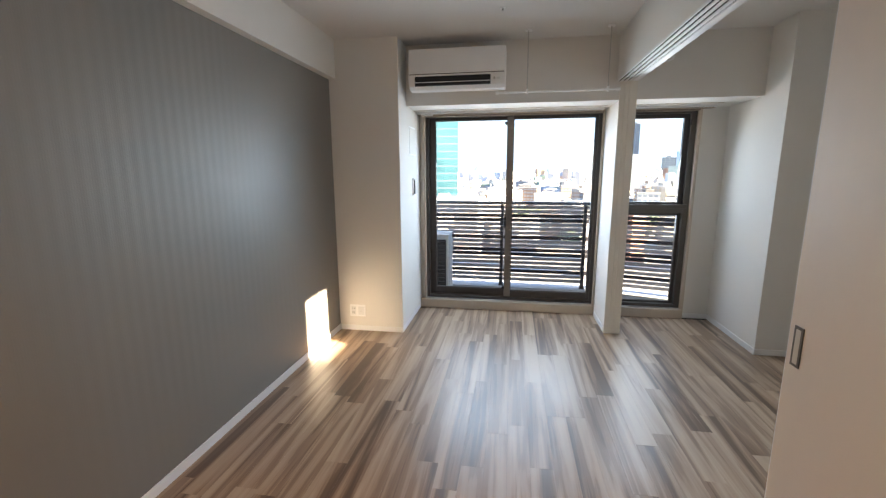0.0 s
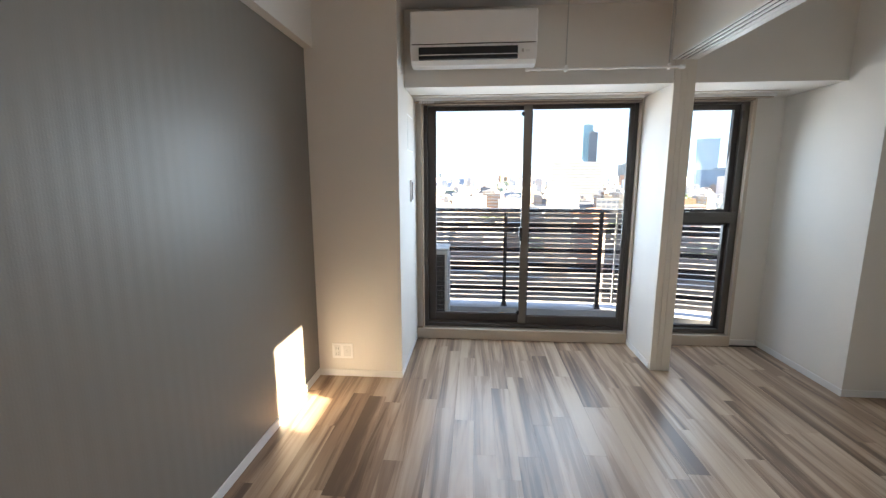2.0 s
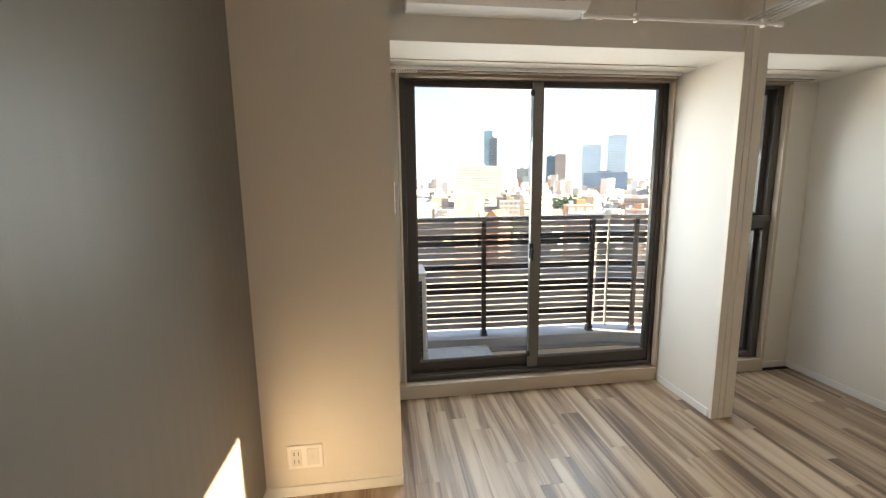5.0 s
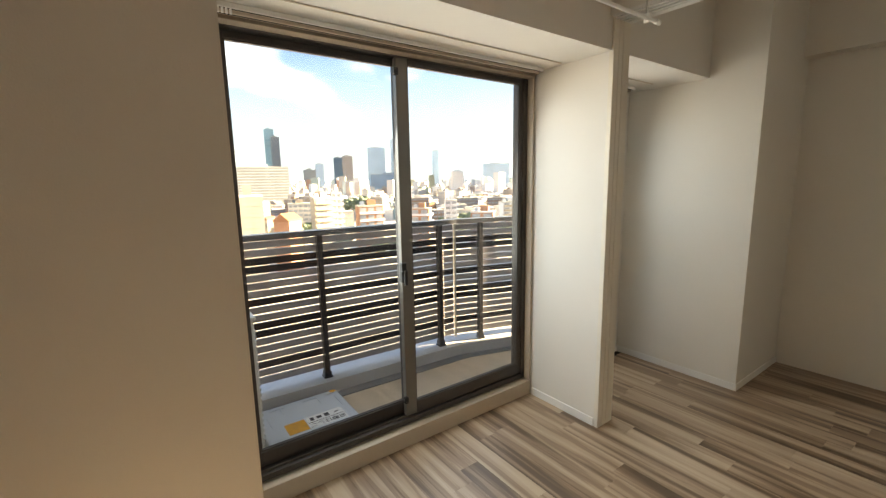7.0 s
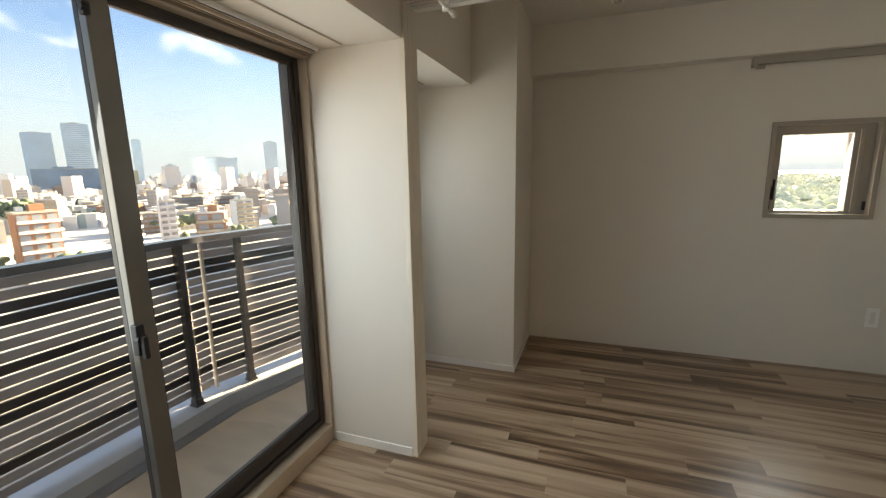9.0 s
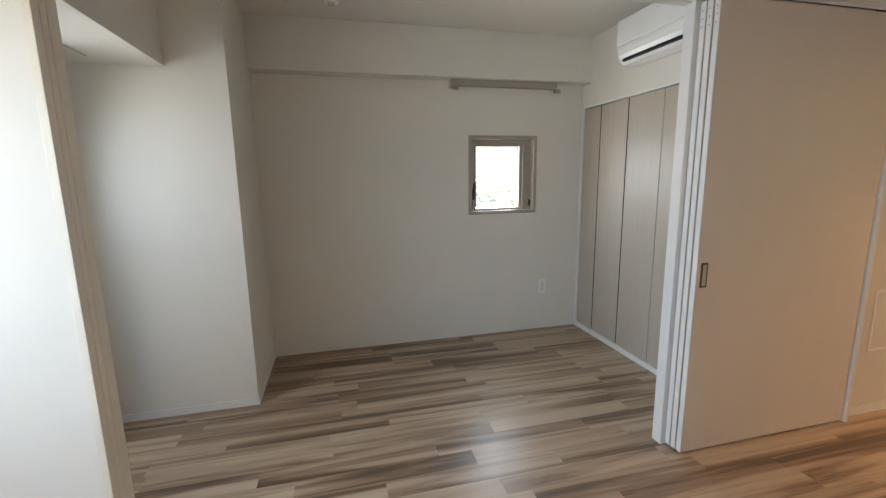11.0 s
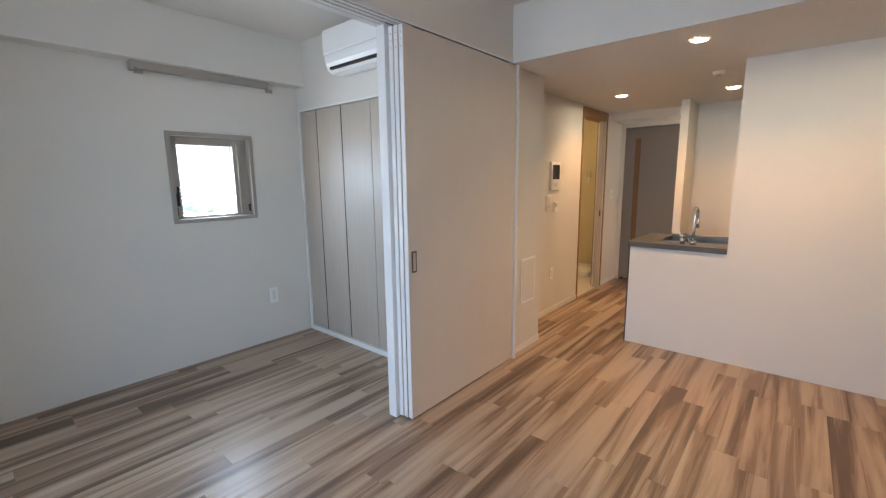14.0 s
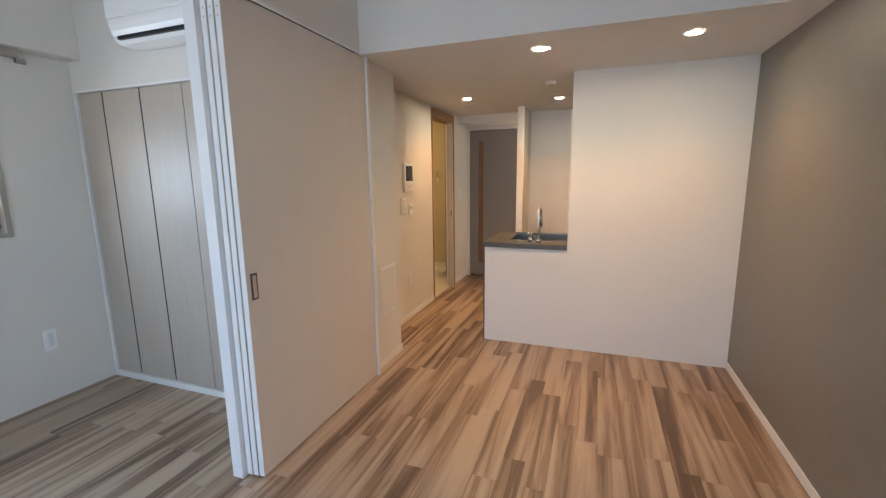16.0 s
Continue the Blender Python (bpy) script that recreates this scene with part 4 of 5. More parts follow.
# ---- kitchen ----
def counter():
    c = thing("kitchen_counter", (-0.3, -1.0, 0), "grey kitchen worktop with a stainless sink", "counter")
    zt = 0.895
    sx0, sx1, sy0, sy1 = -0.42, 0.24, -1.17, -0.72
    boxes_part("worktop", COUNTER, c, (sx1, 0.436, -1.23, -0.525, 0.853, zt), (-0.2725, sx1, sy1, -0.525, 0.853, zt), (sx0, sx1, -1.23, sy0, 0.853, zt), (W + 0.002, sx0, -1.23, -0.642, 0.853, zt), (sx0, -0.2725, sy1, -0.642, 0.853, zt), bev=0.003)
    bm = bmesh.new()
    t = 0.012
    for b in ((sx0 + 0.002, sx0 + t, sy0 + 0.002, sy1 - 0.002), (sx1 - t, sx1 - 0.002, sy0 + 0.002, sy1 - 0.002), (sx0 + t, sx1 - t, sy0 + 0.002, sy0 + t), (sx0 + t, sx1 - t, sy1 - t, sy1 - 0.002)):
        box(bm, *b, 0.66, zt + 0.006, bev=0.002)
    box(bm, sx0 + t, sx1 - t, sy0 + t, sy1 - t, 0.655, 0.665)
    part("sink_bowl", bm, STEEL, c, "stainless sink bowl")
    boxes_part("back_rail", STEEL, c, (sx0, sx1 + 0.01, sy0 - 0.022, sy0 - 0.003, zt, zt + 0.012), bev=0.005)
    boxes_part("end_panel", COUNTER, c, (0.421, 0.433, -1.21, -0.545, 0.0, 0.852), bev=0.001, label="grey end panel")
    boxes_part("cabinet_body", AC_WHITE, c, (W + 0.01, 0.418, -1.20, -0.645, 0.0, 0.650), bev=0.002)
    f = thing("kitchen_tap", (-0.03, -0.63, zt), "tall chrome swan-neck kitchen tap", "tap")
    bm = bmesh.new()
    tube(bm, (-0.03, -0.63, zt), (-0.03, -0.63, zt + 0.03), 0.025, 0.022, n=24)
    part("base", bm, CHROME, f, smooth=True)
    bm = bmesh.new()
    path = [(-0.03, -0.63, zt + 0.02), (-0.03, -0.63, zt + 0.15), (-0.03, -0.63, zt + 0.235)]
    path += [(-0.03, -0.63 - 0.055 + 0.055 * math.cos(a), zt + 0.235 + 0.055 * math.sin(a)) for a in (math.pi * j / 10 for j in range(1, 11))]
    path += [(-0.03, -0.74, zt + 0.205)]
    sweep(bm, path, 0.0115, 14)
    part("neck", bm, CHROME, f, smooth=True)
    bm = bmesh.new()
    tube(bm, (-0.03, -0.74, zt + 0.125), (-0.03, -0.74, zt + 0.21), 0.017, 0.015, n=18)
    part("spray_head", bm, CHROME, f, smooth=True)
    bm = bmesh.new()
    tube(bm, (-0.03 + 0.025, -0.63, zt + 0.018), (-0.03 + 0.037, -0.63, zt + 0.05), 0.006, n=10)
    part("lever", bm, CHROME, f)
    s = thing("water_valve", (0.045, -0.625, zt), "short chrome dishwasher valve beside the tap", "valve")
    bm = bmesh.new()
    tube(bm, (0.045, -0.625, zt), (0.045, -0.625, zt + 0.055), 0.019, n=20)
    part("body", bm, CHROME, s, smooth=True)
    bm = bmesh.new()
    tube(bm, (0.045, -0.625, zt + 0.055), (0.045, -0.625, zt + 0.085), 0.026, 0.022, n=20)
    part("knob", bm, CHROME, s, smooth=True)


counter()


def downlight(x, y, watts):
    d = thing("downlight", (x, y, LOW - 0.004), "round recessed warm white downlight, switched on", "downlight", "kitchen downlights")
    bm = bmesh.new()
    bmesh.ops.create_circle(bm, segments=32, radius=0.058, matrix=Matrix.Translation((x, y, LOW - 0.001)))
    bmesh.ops.create_circle(bm, segments=32, radius=0.041, matrix=Matrix.Translation((x, y, LOW - 0.006)))
    bmesh.ops.bridge_loops(bm, edges=bm.edges[:])
    part("ring", bm, AC_WHITE, d)
    bm = bmesh.new()
    tube(bm, (x, y, LOW - 0.0045), (x, y, LOW - 0.0015), 0.040, n=28)
    part("lens", bm, LAMP, d, "glowing lens")
    la = bpy.data.lights.new("downlight_lamp", "SPOT")
    la.energy, la.color, la.spot_size, la.spot_blend, la.shadow_soft_size = watts, (1.0, 0.48, 0.14), radians(130), 0.9, 0.045
    ob = new("downlight_lamp", la)
    ob.location = (x, y, LOW - 0.012)


for x, y, watts in ((0.817, -1.335, 2.6), (-0.105, 0.165, 2.2), (-0.077, -1.66, 3.0), (-0.95, 0.15, 1.9)):
    downlight(x, y, watts)


# ---- hall ----
def hall_door():
    d = thing("door_1", (0.88, -2.92, 0), "greige hall door with a narrow brown glazed strip", "door", kind="structure")
    boxes_part("leaf", DOOR_GREY, d, (0.505, 1.118 - 0.07, -2.935, -2.905, 0.008, 2.085), (1.118, 1.248, -2.935, -2.905, 0.008, 2.085), (1.048, 1.118, -2.935, -2.905, 0.008, 0.19), (1.048, 1.118, -2.935, -2.905, 1.945, 2.085), bev=0.0015)
    boxes_part("glazed_strip", STRIP, d, (1.049, 1.117, -2.925, -2.915, 0.19, 1.945), label="narrow brown strip")
    boxes_part("door_frame", JAMB, d, (1.250, 1.266, -2.95, -2.885, 0, 2.11), (0.488, 0.503, -2.95, -2.885, 0, 2.11), (0.503, 1.250, -2.95, -2.885, 2.09, 2.11), bev=0.0015)
    bm = bmesh.new()
    tube(bm, (1.20, -2.905, 0.985), (1.20, -2.86, 0.985), 0.010, n=12)
    tube(bm, (1.205, -2.862, 0.985), (1.145, -2.862, 0.985), 0.0085, n=12)
    box(bm, 1.18, 1.222, -2.906, -2.899, 0.95, 1.02, bev=0.003)
    part("door_handle", bm, STEEL, d, "steel lever handle")
    boxes_part("door_stop", DARK, d, (1.18, 1.21, -2.90, -2.86, 0.002, 0.03), bev=0.005)


hall_door()


def lavatory():
    f = thing("door_2", (1.35, -1.9, 0), "open lavatory doorway with brown wood trim", "doorway", kind="structure")
    boxes_part("frame", WOOD_TRIM, f, (1.286, 1.41, -2.315, -2.292, 0, 2.225), (1.286, 1.41, -1.553, -1.537, 0, 2.225), (1.286, 1.41, -2.292, -1.553, 2.12, 2.225), bev=0.002)
    boxes_part("sliding_leaf", CASING, f, (1.305, 1.338, -2.291, -2.17, 0.01, 2.118), bev=0.002)
    boxes_part("latch", DARK, f, (1.300, 1.306, -2.225, -2.20, 0.94, 1.02), bev=0.001)
    p = thing("washing_machine_pan", (1.9, -3.0, 0), "white plastic washing machine pan on the floor", "washing machine pan")
    boxes_part("tray", AC_WHITE, p, (1.60, 2.24, -3.32, -2.68, 0.004, 0.02), (1.60, 1.64, -3.32, -2.68, 0.02, 0.07), (2.20, 2.24, -3.32, -2.68, 0.02, 0.07), (1.64, 2.20, -3.32, -3.28, 0.02, 0.07), (1.64, 2.20, -2.72, -2.68, 0.02, 0.07), bev=0.006)
    v = thing("water_valve", (1.96, -3.5, 1.40), "chrome washing machine valve on the cream wall", "valve")
    bm = bmesh.new()
    tube(bm, (1.95, -3.5, 1.46), (1.95, -3.43, 1.46), 0.022, n=16)
    part("body", bm, CHROME, v)
    bm = bmesh.new()
    tube(bm, (1.95, -3.44, 1.47), (1.95, -3.44, 1.54), 0.034, n=12)
    part("knob", bm, CHROME, v)
    bm = bmesh.new()
    tube(bm, (1.95, -3.45, 1.36), (1.95, -3.45, 1.45), 0.012, n=12)
    part("spout", bm, AC_WHITE, v)
    c = thing("ceiling_lamp", (2.0, -2.2, 2.25), "round warm lavatory ceiling lamp, switched on", "ceiling lamp")
    bm = bmesh.new()
    tube(bm, (2.0, -2.2, 2.262), (2.0, -2.2, 2.30), 0.10, 0.12, n=28)
    part("diffuser", bm, LAMP_DIM, c)
    la = bpy.data.lights.new("lavatory_lamp", "POINT")
    la.energy, la.color, la.shadow_soft_size = 0.36, (1.0, 0.64, 0.28), 0.08
    new("lavatory_lamp", la).location = (2.0, -2.2, 2.16)


lavatory()


# ---- city outside ----
GROUND = -38.0


def tinted(name, stops, rough=0.8, seed=1.0):
    """A facade paint that differs from building to building."""
    m = material(name, stops[0], rough)
    n, l = m.node_tree.nodes, m.node_tree.links
    info, mul, fr = n.new("ShaderNodeObjectInfo"), n.new("ShaderNodeMath"), n.new("ShaderNodeMath")
    mul.operation, fr.operation = "MULTIPLY", "FRACT"
    mul.inputs[1].default_value = 7.31 * seed
    l.new(info.outputs["Random"], mul.inputs[0])
    l.new(mul.outputs[0], fr.inputs[0])
    base = ramp_of(m, fr.outputs[0], [(k / len(stops), c) for k, c in enumerate(stops)])
    mix = n.new("ShaderNodeMix")
    mix.data_type, mix.blend_type = "RGBA", "MULTIPLY"
    mix.inputs["Factor"].default_value = 1.0
    l.new(base, mix.inputs["A"])
    l.new(ramp_of(m, noise_at(m, 0.09, 4.0), [(0.3, (0.86,) * 3), (0.7, (1.0,) * 3)]), mix.inputs["B"])
    l.new(mix.outputs["Result"], n["Principled BSDF"].inputs["Base Color"])
    return m


FACADE = tinted("painted_facade", [(0.359, 0.351, 0.343), (0.296, 0.257, 0.211), (0.452, 0.448, 0.437), (0.226, 0.211, 0.195), (0.234, 0.148, 0.101), (0.328, 0.296, 0.257), (0.429, 0.421, 0.406)])
ROOF = tinted("flat_roof_coating", [(0.40, 0.40, 0.41), (0.52, 0.52, 0.52), (0.33, 0.36, 0.33), (0.44, 0.41, 0.38)], 0.85, 2.0)
# CITY_GLASS and TOWER_GLASS are lightened: aerial haze is put into their base colour.
CITY_GLASS = worn("dark_facade_glass", (0.22, 0.25, 0.29), 0.3, 0.2, 0.05, 0.5, 0.0, spec=0.6)
TOWER_GLASS = worn("blue_tower_glass", (0.36, 0.50, 0.62), 0.35, 0.15, 0.02, 0.2, 0.0)
BLUE_GLASS = worn("deep_blue_tower_glass", (0.07, 0.15, 0.23), 0.35, 0.2, 0.02, 0.2, 0.0)
SLATE = worn("slate_glass_slab", (0.045, 0.065, 0.10), 0.35, 0.15, 0.02, 0.2, 0.0)
OFFICE = worn("grey_office_band", (0.20, 0.225, 0.24), 0.6, 0.1, 0.1, 2.0, 0.0)
TEAL_GLASS = worn("teal_tower_glass", (0.02, 0.065, 0.085), 0.35, 0.35, 0.05, 0.3, 0.0)
# This frame colour is paled for aerial haze as well.
MULLION = worn("pale_tower_frame", (0.42, 0.47, 0.52), 0.5, 0.06, 0.1, 2.0, 0.0)
TEAL_FRAME = worn("teal_tower_frame", (0.045, 0.11, 0.135), 0.5, 0.1, 0.1, 2.0, 0.0)
SCREEN_BLUE = worn("blue_building_sheet", (0.14, 0.22, 0.32), 0.6, 0.2, 0.05, 0.5, 0.0)
FIELD = worn("green_sports_court", (0.09, 0.27, 0.16), 0.8, 0.15, 0.05, 0.5, 0.0)
TILE_ORANGE = worn("terracotta_roof", (0.24, 0.11, 0.055), 0.8, 0.15, 0.2, 3.0, 0.0)
LEAF = worn("foliage", (0.10, 0.135, 0.085), 0.8, 0.3, 0.2, 3.0, 0.0)
# Far paler than leaves are: the haze over the park is painted in.
HAZY_LEAF = worn("distant_foliage", (0.52, 0.57, 0.47), 1.0, 0.15, 0.02, 3.0, 0.0, spec=0.0)
LAND = worn("city_ground", (0.50, 0.49, 0.47), 0.9, 0.2, 0.02, 0.4, 0.0)

bm = bmesh.new()
bmesh.ops.create_circle(bm, cap_ends=True, segments=64, radius=4500, matrix=Matrix.Translation((0, 0, GROUND)))
structure("ground", bm, LAND, "grey city ground reaching the horizon", "ground")
solid("own_building", FACADE, "storeys of the apartment block below the balcony", "building", (-14, 3.07, -16, 4.86, GROUND, -0.36))
# The storeys above are out of view, added for the shadow they cast.
solid("own_building_above", FACADE, "unseen storeys added above the rooms to hold off the sun", "building", (-14, 3.07, -16, 4.86, 2.81, 16))
# Unseen column, added to block the sun left of the railing's corner.
solid("own_building_column", FACADE, "unseen column added to keep the sun off most of the balcony", "building", (3.08, 3.78, 4.20, 4.83, GROUND, 16))


def building(w, d, h, floors, glass, wall, roof_mat, label, bands=True, category="building", group="city buildings"):
    """A block with set-in window bands on all sides, parapet and roof house. It stands at the origin."""
    b = thing("city_building", (0, 0, 0), label, category, group)
    part("wall", boxed((-w / 2, w / 2, -d / 2, d / 2, 0, h)), wall, b)
    r = part("roof", boxed((-w / 2 - 0.2, w / 2 + 0.2, -d / 2 - 0.2, d / 2 + 0.2, h, h + 0.8)), roof_mat, b)
    part("roof_house", boxed((-w * 0.2, w * 0.12, -d * 0.2, d * 0.22, h + 0.8, h + 0.8 + min(4.0, h * 0.1))), wall, r)
    step = h / floors
    band = None
    for k in range(floors):
        z0, z1 = k * step + step * 0.35, k * step + step * 0.82
        if band is None:
            bm = bmesh.new()
            m = 0.08
            if bands:
                cells = max(2, int(w / 3.2))
                for sgn in (-1, 1):
                    for c in range(cells):
                        x0 = -w / 2 + w * (c + 0.14) / cells
                        x1 = -w / 2 + w * (c + 0.86) / cells
                        y = sgn * d / 2
                        box(bm, x0, x1, min(y, y + sgn * m), max(y, y + sgn * m), z0, z1)
                    cells_d = max(1, int(d / 4.0))
                    for c in range(cells_d):
                        y0 = -d / 2 + d * (c + 0.25) / cells_d
                        y1 = -d / 2 + d * (c + 0.75) / cells_d
                        x = sgn * w / 2
                        box(bm, min(x, x + sgn * m), max(x, x + sgn * m), y0, y1, z0, z1)
            else:
                box(bm, -w / 2 - m, w / 2 + m, -d / 2 - m, d / 2 + m, k * step + step * 0.16, k * step + step * 0.95)
            band = part("window_row", bm, glass, b)
            first = band
        else:
            o = new("window_row", first.data)
            o.parent = b
            o.location = (0, 0, k * step)
    return b


def boxed(*boxes):
    bm = bmesh.new()
    for x in boxes:
        box(bm, *x)
    return bm


def bearing(az, dist, z=GROUND, turn=0.0):
    a = radians(az)
    return Matrix.Translation((dist * math.sin(a), dist * math.cos(a), z)) @ Matrix.Rotation(radians(turn) - a, 4, "Z")


def tower(az0, az1, top, dist, floors, glass, wall, label, turn=0.0, bands=False, base=GROUND):
    """A tower between two bearings that rises to an elevation, in degrees."""
    w = 2 * dist * math.tan(radians(az1 - az0) / 2)
    h = dist * math.tan(radians(top)) + 1.5 - base
    b = building(w, w * 0.8, h, floors, glass, wall, ROOF, label, bands, "tower", "far towers")
    b.matrix_basis = bearing((az0 + az1) / 2 - 0.5, dist, base, turn)
    return b


tower(-12.0, -6.9, 14.5, 300, 24, TEAL_GLASS, TEAL_FRAME, "teal glass office tower close by")
tower(13.9, 15.0, 6.6, 1500, 40, BLUE_GLASS, BLUE_GLASS, "tall slim blue glass tower on the skyline")
tower(14.6, 15.6, 5.7, 1450, 36, SLATE, SLATE, "dark glass slab beside the blue tower")
tower(10.2, 13.3, 3.8, 1200, 20, TOWER_GLASS, MULLION, "broad pale glass block on the skyline")
tower(10.3, 16.2, 2.0, 700, 16, OFFICE, MULLION, "long grey office slab with window bands")
tower(22.0, 23.1, 3.2, 1500, 26, BLUE_GLASS, SLATE, "slate blue tower on the skyline")
tower(23.1, 24.4, 3.4, 1480, 28, CITY_GLASS, FACADE, "beige tower on the skyline", bands=True)
tower(26.4, 28.6, 4.4, 1700, 30, TOWER_GLASS, MULLION, "square blue grey glass tower on the skyline")
tower(29.4, 31.5, 5.4, 1650, 36, TOWER_GLASS, CITY_GLASS, "tall blue glass tower on the skyline")
tower(26.7, 31.7, 1.0, 1100, 8, SCREEN_BLUE, SCREEN_BLUE, "low blue sheeted building on the skyline")
tower(18.2, 19.7, 1.7, 1300, 14, SLATE, OFFICE, "grey office block on the skyline", bands=True)
tower(19.7, 20.7, 2.4, 1500, 18, TOWER_GLASS, MULLION, "pale glass office block on the skyline")
tower(34.9, 35.7, 4.0, 1900, 30, TOWER_GLASS, MULLION, "thin pale tower on the skyline")
tower(41.7, 45.0, 2.1, 1700, 16, TOWER_GLASS, MULLION, "wide grey office tower on the skyline")
tower(48.1, 49.6, 4.0, 1600, 30, TOWER_GLASS, MULLION, "rounded grey tower on the skyline")
tower(8.0, 9.2, 1.6, 1700, 18, TOWER_GLASS, MULLION, "pale distant tower on the skyline")
tower(5.0, 5.8, 2.3, 1700, 22, TOWER_GLASS, FACADE, "pale distant tower on the skyline")
tower(52.0, 53.5, 2.0, 1800, 20, TOWER_GLASS, MULLION, "pale distant tower on the skyline")
tower(37.8, 38.6, 1.4, 1900, 16, TOWER_GLASS, MULLION, "pale distant tower on the skyline")

tower(48.3, 49.8, -2.5, 240, 10, CITY_GLASS, CITY_GLASS, "dark glass block in the city below")
CREAM = worn("cream_facade_tile", (0.352, 0.312, 0.248), 0.7, 0.1, 0.3, 3.0, 0.0)
BEIGE = worn("blank_beige_facade", (0.25, 0.24, 0.22), 0.8, 0.1, 0.2, 3.0, 0.0)
WHITE = worn("white_facade_paint", (0.48, 0.52, 0.57), 0.7, 0.08, 0.3, 3.0, 0.0)
BRICK = worn("red_brown_facade_tile", (0.30, 0.16, 0.10), 0.75, 0.15, 0.3, 3.0, 0.0)


def balcony_block(az0, az1, top, dist, floors, wall, rail, label, turn=0.0):
    """An apartment block with a balcony band and a set-back window row on each storey."""
    w = 2 * dist * math.tan(radians(az1 - az0) / 2)
    h = dist * math.tan(radians(top)) + 1.5 - GROUND
    d = w * 0.7
    b = thing("city_building", (0, 0, 0), label, "building", "city buildings")
    part("wall", boxed((-w / 2, w / 2, -d / 2, d / 2, 0, h)), wall, b)
    r = part("roof", boxed((-w / 2 - 0.2, w / 2 + 0.2, -d / 2 - 0.2, d / 2 + 0.2, h, h + 0.7)), ROOF, b)
    part("roof_house", boxed((-w * 0.1, w * 0.25, -d * 0.2, d * 0.2, h + 0.7, h + 3.4)), wall, r)
    part("water_tank", boxed((-w * 0.38, -w * 0.22, -d * 0.15, d * 0.1, h + 0.7, h + 2.6)), WHITE, r)
    step = h / floors
    rows = []
    for k in range(floors):
        z = k * step
        if not rows:
            rows.append(part("balcony", boxed((-w * 0.47, w * 0.47, -d / 2 - 1.3, -d / 2, z + 0.1, z + 1.25), (w / 2, w / 2 + 1.2, -d * 0.45, d * 0.45, z + 0.1, z + 1.25)), rail, b))
            cells = max(2, int(w / 4))
            rows.append(part("window_row", boxed(*[(-w / 2 + w * (c + 0.15) / cells, -w / 2 + w * (c + 0.85) / cells, -d / 2 - 0.06, -d / 2, z + 1.3, z + step * 0.88) for c in range(cells)]), CITY_GLASS, b))
        else:
            for first in rows:
                ob = new(first.name.split(".")[0], first.data)
                ob.parent = b
                ob.location = (0, 0, z)
    b.matrix_basis = bearing((az0 + az1) / 2 - 0.5, dist, GROUND, turn)


def gable_house(az0, az1, top, dist, wall, roof, label, turn=0.0):
    """A house under a pitched roof with eaves."""
    w = 2 * dist * math.tan(radians(az1 - az0) / 2)
    h = dist * math.tan(radians(top)) + 1.5 - GROUND
    d, e = w * 0.8, h - w * 0.28
    b = thing("city_building", (0, 0, 0), label, "building", "city buildings")
    part("wall", boxed((-w * 0.47, w * 0.47, -d * 0.47, d * 0.47, 0, e)), wall, b)
    bm = bmesh.new()
    profile(bm, [(-d / 2, e - 0.3), (0, h), (d / 2, e - 0.3), (d / 2, e - 0.7), (-d / 2, e - 0.7)], -w / 2, w / 2)
    part("roof", bm, roof, b)
    for k in range(3):
        part("window", boxed((-w * 0.4 + k * w * 0.28, -w * 0.22 + k * w * 0.28, -d * 0.47 - 0.06, -d * 0.47, e - 4.5, e - 2.2)), CITY_GLASS, b)
    b.matrix_basis = bearing((az0 + az1) / 2 - 0.5, dist, GROUND, turn)


tower(9.6, 12.6, -1.5, 170, 9, BEIGE, BEIGE, "blank beige building wall in the city below")
gable_house(14.0, 16.9, -3.6, 200, BRICK, TILE_ORANGE, "orange tiled house with a pitched roof in the city below", 55)
gable_house(12.9, 14.0, -3.9, 230, CREAM, BRICK, "small cream house with a brown roof in the city below", 20)
balcony_block(18.6, 21.0, -1.9, 240, 10, CREAM, CREAM, "cream apartment block with balcony bands in the city below", 18)
balcony_block(21.0, 22.3, -1.3, 250, 10, WHITE, WHITE, "slim white apartment block in the city below", 10)
balcony_block(24.2, 27.4, -3.1, 230, 7, BRICK, WHITE, "red brown apartment block with white balconies in the city below", 12)
balcony_block(39.5, 42.5, -4.2, 210, 6, BRICK, CREAM, "brown apartment block with cream balconies in the city below", -10)
balcony_block(31.5, 34.0, -3.6, 250, 6, BRICK, WHITE, "low brown apartment block in the city below", -14)
balcony_block(36.0, 37.6, -2.6, 280, 8, WHITE, WHITE, "white apartment block with balconies in the city below", 8)
balcony_block(43.5, 45.6, -2.9, 300, 8, WHITE, CREAM, "white stepped apartment block in the city below", 25)

kinds = [building(w, d, h, f, CITY_GLASS, FACADE, ROOF, lab, True) for w, d, h, f, lab in (
    (14, 11, 17, 5, "pale low apartment block in the city below"), (22, 12, 21, 6, "long white apartment block in the city below"), (10, 10, 12, 3, "small flat-roofed house in the city below"),
    (26, 16, 14, 4, "broad low office building in the city below"), (12, 14, 27, 8, "narrow beige apartment tower in the city below"), (18, 13, 24, 7, "tan apartment block in the city below"))]
rng = random.Random(5)
placed = []
for k, b in enumerate(kinds):
    b.matrix_basis = bearing(-18 + 9 * k, 330 + 25 * k, GROUND, 14 * k)
tries = 0
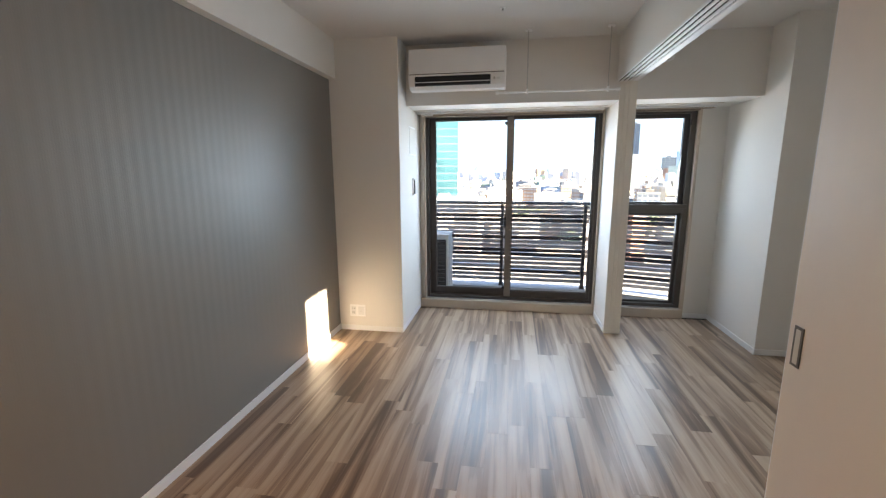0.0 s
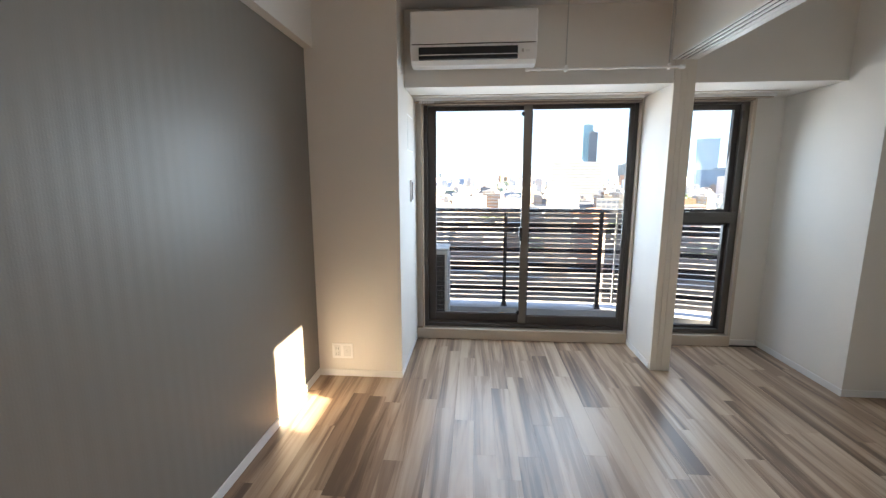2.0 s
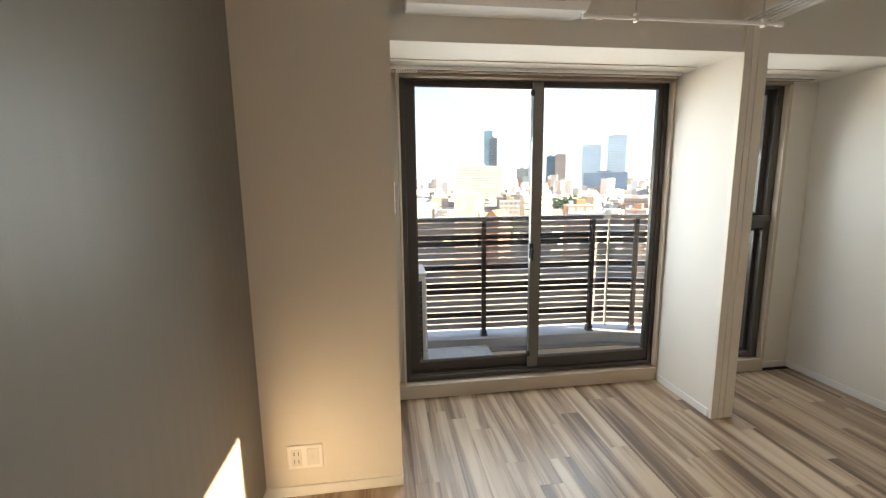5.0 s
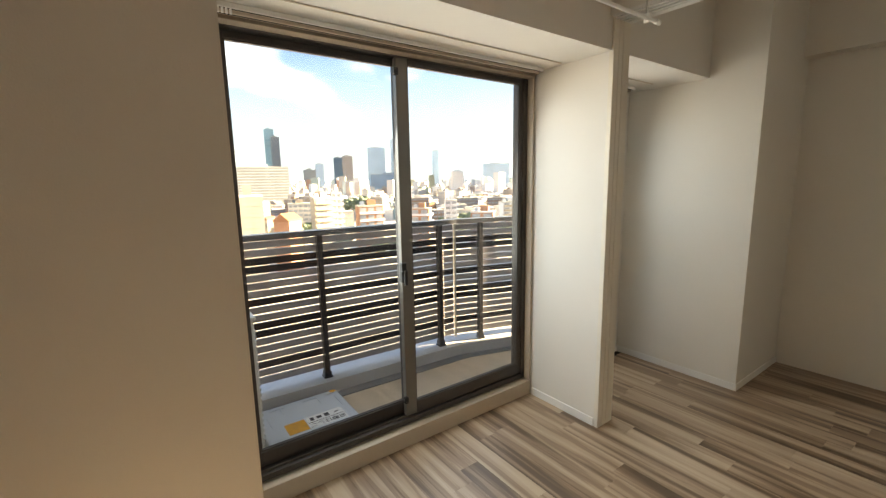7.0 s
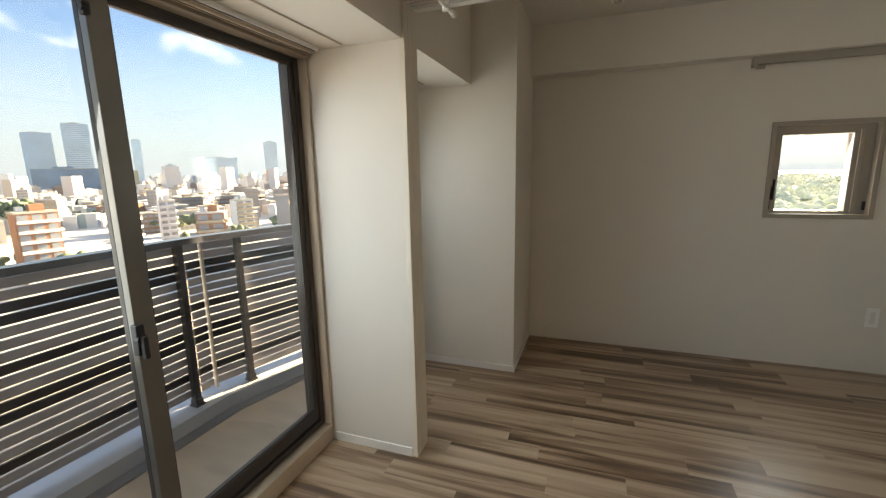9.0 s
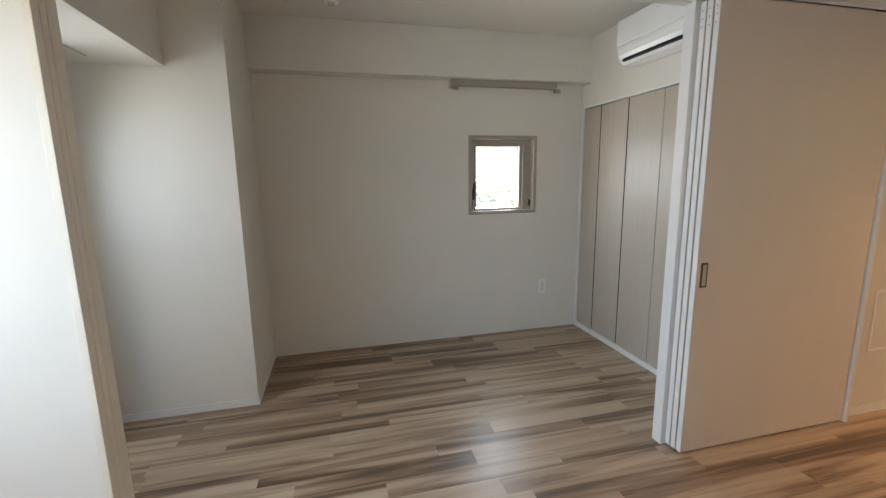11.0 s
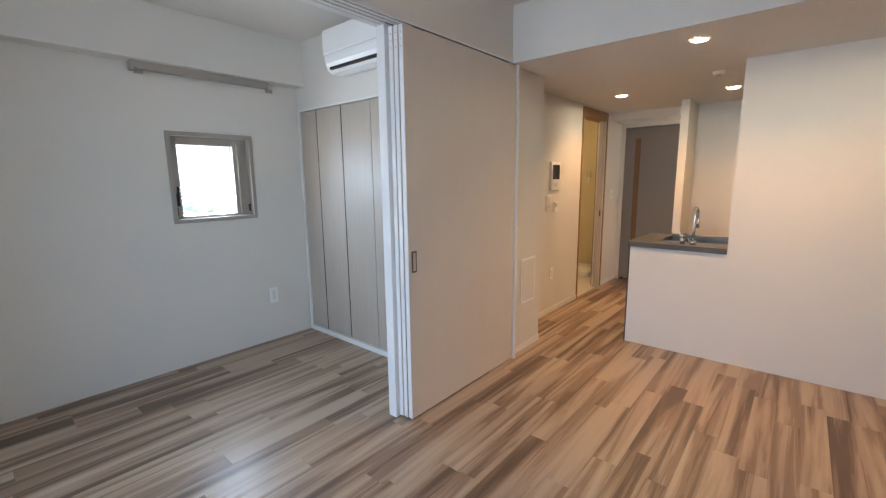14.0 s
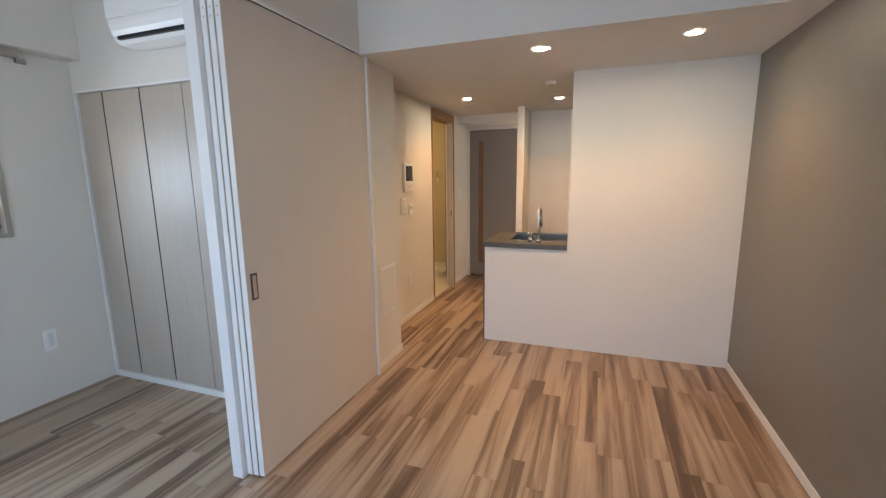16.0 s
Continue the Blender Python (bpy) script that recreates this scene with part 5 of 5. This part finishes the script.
while len(placed) < 230 and tries < 9000:
    tries += 1
    az, dist = rng.uniform(-16, 62), 210 + 900 * rng.random() ** 1.3
    x, y = dist * math.sin(radians(az)), dist * math.cos(radians(az))
    if any((x - p) ** 2 + (y - q) ** 2 < 19.0 ** 2 for p, q in placed) or (24 < az < 32 and 300 < dist < 700) or (dist < 320 and (9 < az < 51)):
        continue
    placed.append((x, y))
    b = rng.choice(kinds)
    copy_thing(b, bearing(az, dist, GROUND, rng.choice((0, 8, 20, -15, 35))))


def far_city():
    bm = bmesh.new()
    r = random.Random(9)
    for k in range(9400):
        near = k < 2600
        az, dist = radians(r.uniform(-30, 75)), (420 + 430 * r.random() ** 0.7) if near else r.uniform(800, 3600)
        h = r.uniform(5, 11) + min(6, dist * 0.008) if near else r.uniform(8, 22) + (r.random() ** 8) * 38
        w, d = (r.uniform(6, 14), r.uniform(6, 12)) if near else (r.uniform(8, 22), r.uniform(8, 18))
        m = Matrix.Translation((dist * math.sin(az), dist * math.cos(az), GROUND + h / 2)) @ Matrix.Rotation(r.uniform(0, 3), 4, "Z") @ Matrix.Diagonal((w, d, h, 1))
        c = [m @ Vector((sx, sy, sz)) for sx in (-.5, .5) for sy in (-.5, .5) for sz in (-.5, .5)]
        v = [bm.verts.new(p) for p in c]
        for q in ((0, 1, 3, 2), (4, 6, 7, 5), (0, 4, 5, 1), (2, 3, 7, 6), (1, 5, 7, 3)):
            bm.faces.new([v[i] for i in q])
    m = material("distant_facades", (0.5, 0.5, 0.5), 0.85)
    geo = m.node_tree.nodes.new("ShaderNodeNewGeometry")
    m.node_tree.links.new(ramp_of(m, geo.outputs["Random Per Island"], [(0.0, (0.52, 0.55, 0.59)), (0.2, (0.34, 0.38, 0.44)), (0.42, (0.56, 0.57, 0.58)), (0.58, (0.40, 0.33, 0.27)), (0.72, (0.50, 0.52, 0.54)), (0.84, (0.36, 0.20, 0.13)), (0.93, (0.22, 0.30, 0.24)), (1.0, (0.45, 0.50, 0.56))]), m.node_tree.nodes["Principled BSDF"].inputs["Base Color"])
    ob = new("distant_city", mesh_of("distant_city", bm, m))
    tagged(ob, "dense low city blocks towards the horizon", "city", kind="stuff")


far_city()

court = tagged(new("sports_court", mesh_of("sports_court", boxed((-55, 55, -70, 70, 0, 0.4)), FIELD)), "green sports court among the low buildings", "sports court")
court.matrix_basis = bearing(28, 560, GROUND + 7)


def woods(name, label, spots, seed, size, leaf):
    """Many leaf clumps as one mass of far foliage."""
    r = random.Random(seed)
    bm = bmesh.new()
    unit = bmesh.new()
    bmesh.ops.create_icosphere(unit, subdivisions=1, radius=1.0)
    base = [v.co.copy() for v in unit.verts]
    faces = [[v.index for v in f.verts] for f in unit.faces]
    unit.free()
    for x, y, z in spots(r):
        for _ in range(7):
            s = size * r.uniform(0.22, 0.6)
            o = Vector((x + r.gauss(0, size * 0.6), y + r.gauss(0, size * 0.6), z + size * (0.7 + 0.35 * r.random())))
            vs = [bm.verts.new(o + Vector((c.x, c.y, c.z * 0.8)) * s * r.uniform(0.7, 1.2)) for c in base]
            for f in faces:
                bm.faces.new([vs[i] for i in f])
    ob = new(name, mesh_of(name, bm, leaf, smooth=True))
    tagged(ob, label, "trees", kind="stuff")


def park_spots(r):
    for _ in range(2600):
        az, dist = radians(r.uniform(88, 135)), 130 + 1900 * r.random() ** 2.2
        yield dist * math.sin(az), dist * math.cos(az), GROUND + r.uniform(0, 7)


def grove_spots(r):
    for _ in range(26):
        az, dist = radians(r.uniform(22.4, 26.0)), r.uniform(440, 520)
        yield dist * math.sin(az), dist * math.cos(az), GROUND + r.uniform(4, 14)
    for _ in range(150):
        az, dist = radians(r.uniform(-10, 60)), r.uniform(200, 1300)
        yield dist * math.sin(az), dist * math.cos(az), GROUND + r.uniform(0, 3)
    for _ in range(60):
        az, dist = radians(r.uniform(47, 54)), r.uniform(1250, 1450)
        yield dist * math.sin(az), dist * math.cos(az), GROUND + r.uniform(8, 16)


woods("park_trees", "green park treetops beyond the small window", park_spots, 3, 8.0, HAZY_LEAF)
woods("city_trees", "clumps of green trees between the buildings", grove_spots, 4, 8.0, LEAF)


# ---- floor boards ----
floor = structure("floor", boxed((W, E, -0.55, 4.66, -0.0038, -0.0022)), GAP, "streaked brown wood-look board floor", "floor")
BW, BL = 0.1175, 0.91
board_mesh = {}
rb = random.Random(11)


def board(x0, x1, y0, y1):
    w, d = x1 - x0 - 0.0003, y1 - y0 - 0.0003
    key = (round(w, 3), round(d, 3))
    if key not in board_mesh:
        bm = bmesh.new()
        box(bm, -w / 2, w / 2, -d / 2, d / 2, -0.002, 0.0)
        top = [e for e in bm.edges if e.verts[0].co.z > -0.001 and e.verts[1].co.z > -0.001]
        bmesh.ops.bevel(bm, geom=top, offset=0.0003, segments=1, affect="EDGES", profile=0.5)
        board_mesh[key] = mesh_of("board", bm, FLOOR)
    ob = new("board", board_mesh[key])
    ob.parent = floor
    ob.location = ((x0 + x1) / 2, (y0 + y1) / 2, 0.0)


def run(x0, x1, lo, hi):
    y = lo - round(rb.uniform(0.0, 0.85), 2)
    while y < hi - 0.02:
        a, b = max(y, lo), min(y + BL, hi)
        if b - a > 0.02:
            board(x0, x1, a, b)
        y += BL


x = W
while x < E - 0.01:
    x1 = min(x + (BW if x > W else 0.0975), E)
    mid = (x + x1) / 2
    if mid < 0.42:
        lo = -0.541
        if x1 > 0.421:
            run(0.421, x1, -2.90, -0.541)
    elif mid < 1.04:
        lo = -2.90
    elif x < 1.30:
        run(x, min(x1, 1.299), -2.90, 1.0 if x1 > 1.30 else 0.414)
        lo = 0.414 if x1 <= 1.30 else 1.005
    else:
        lo = 1.005
    hi = 3.86 if mid < -0.853 or mid > 2.15 else 4.66
    run(x, x1, lo, hi)
    x = x1
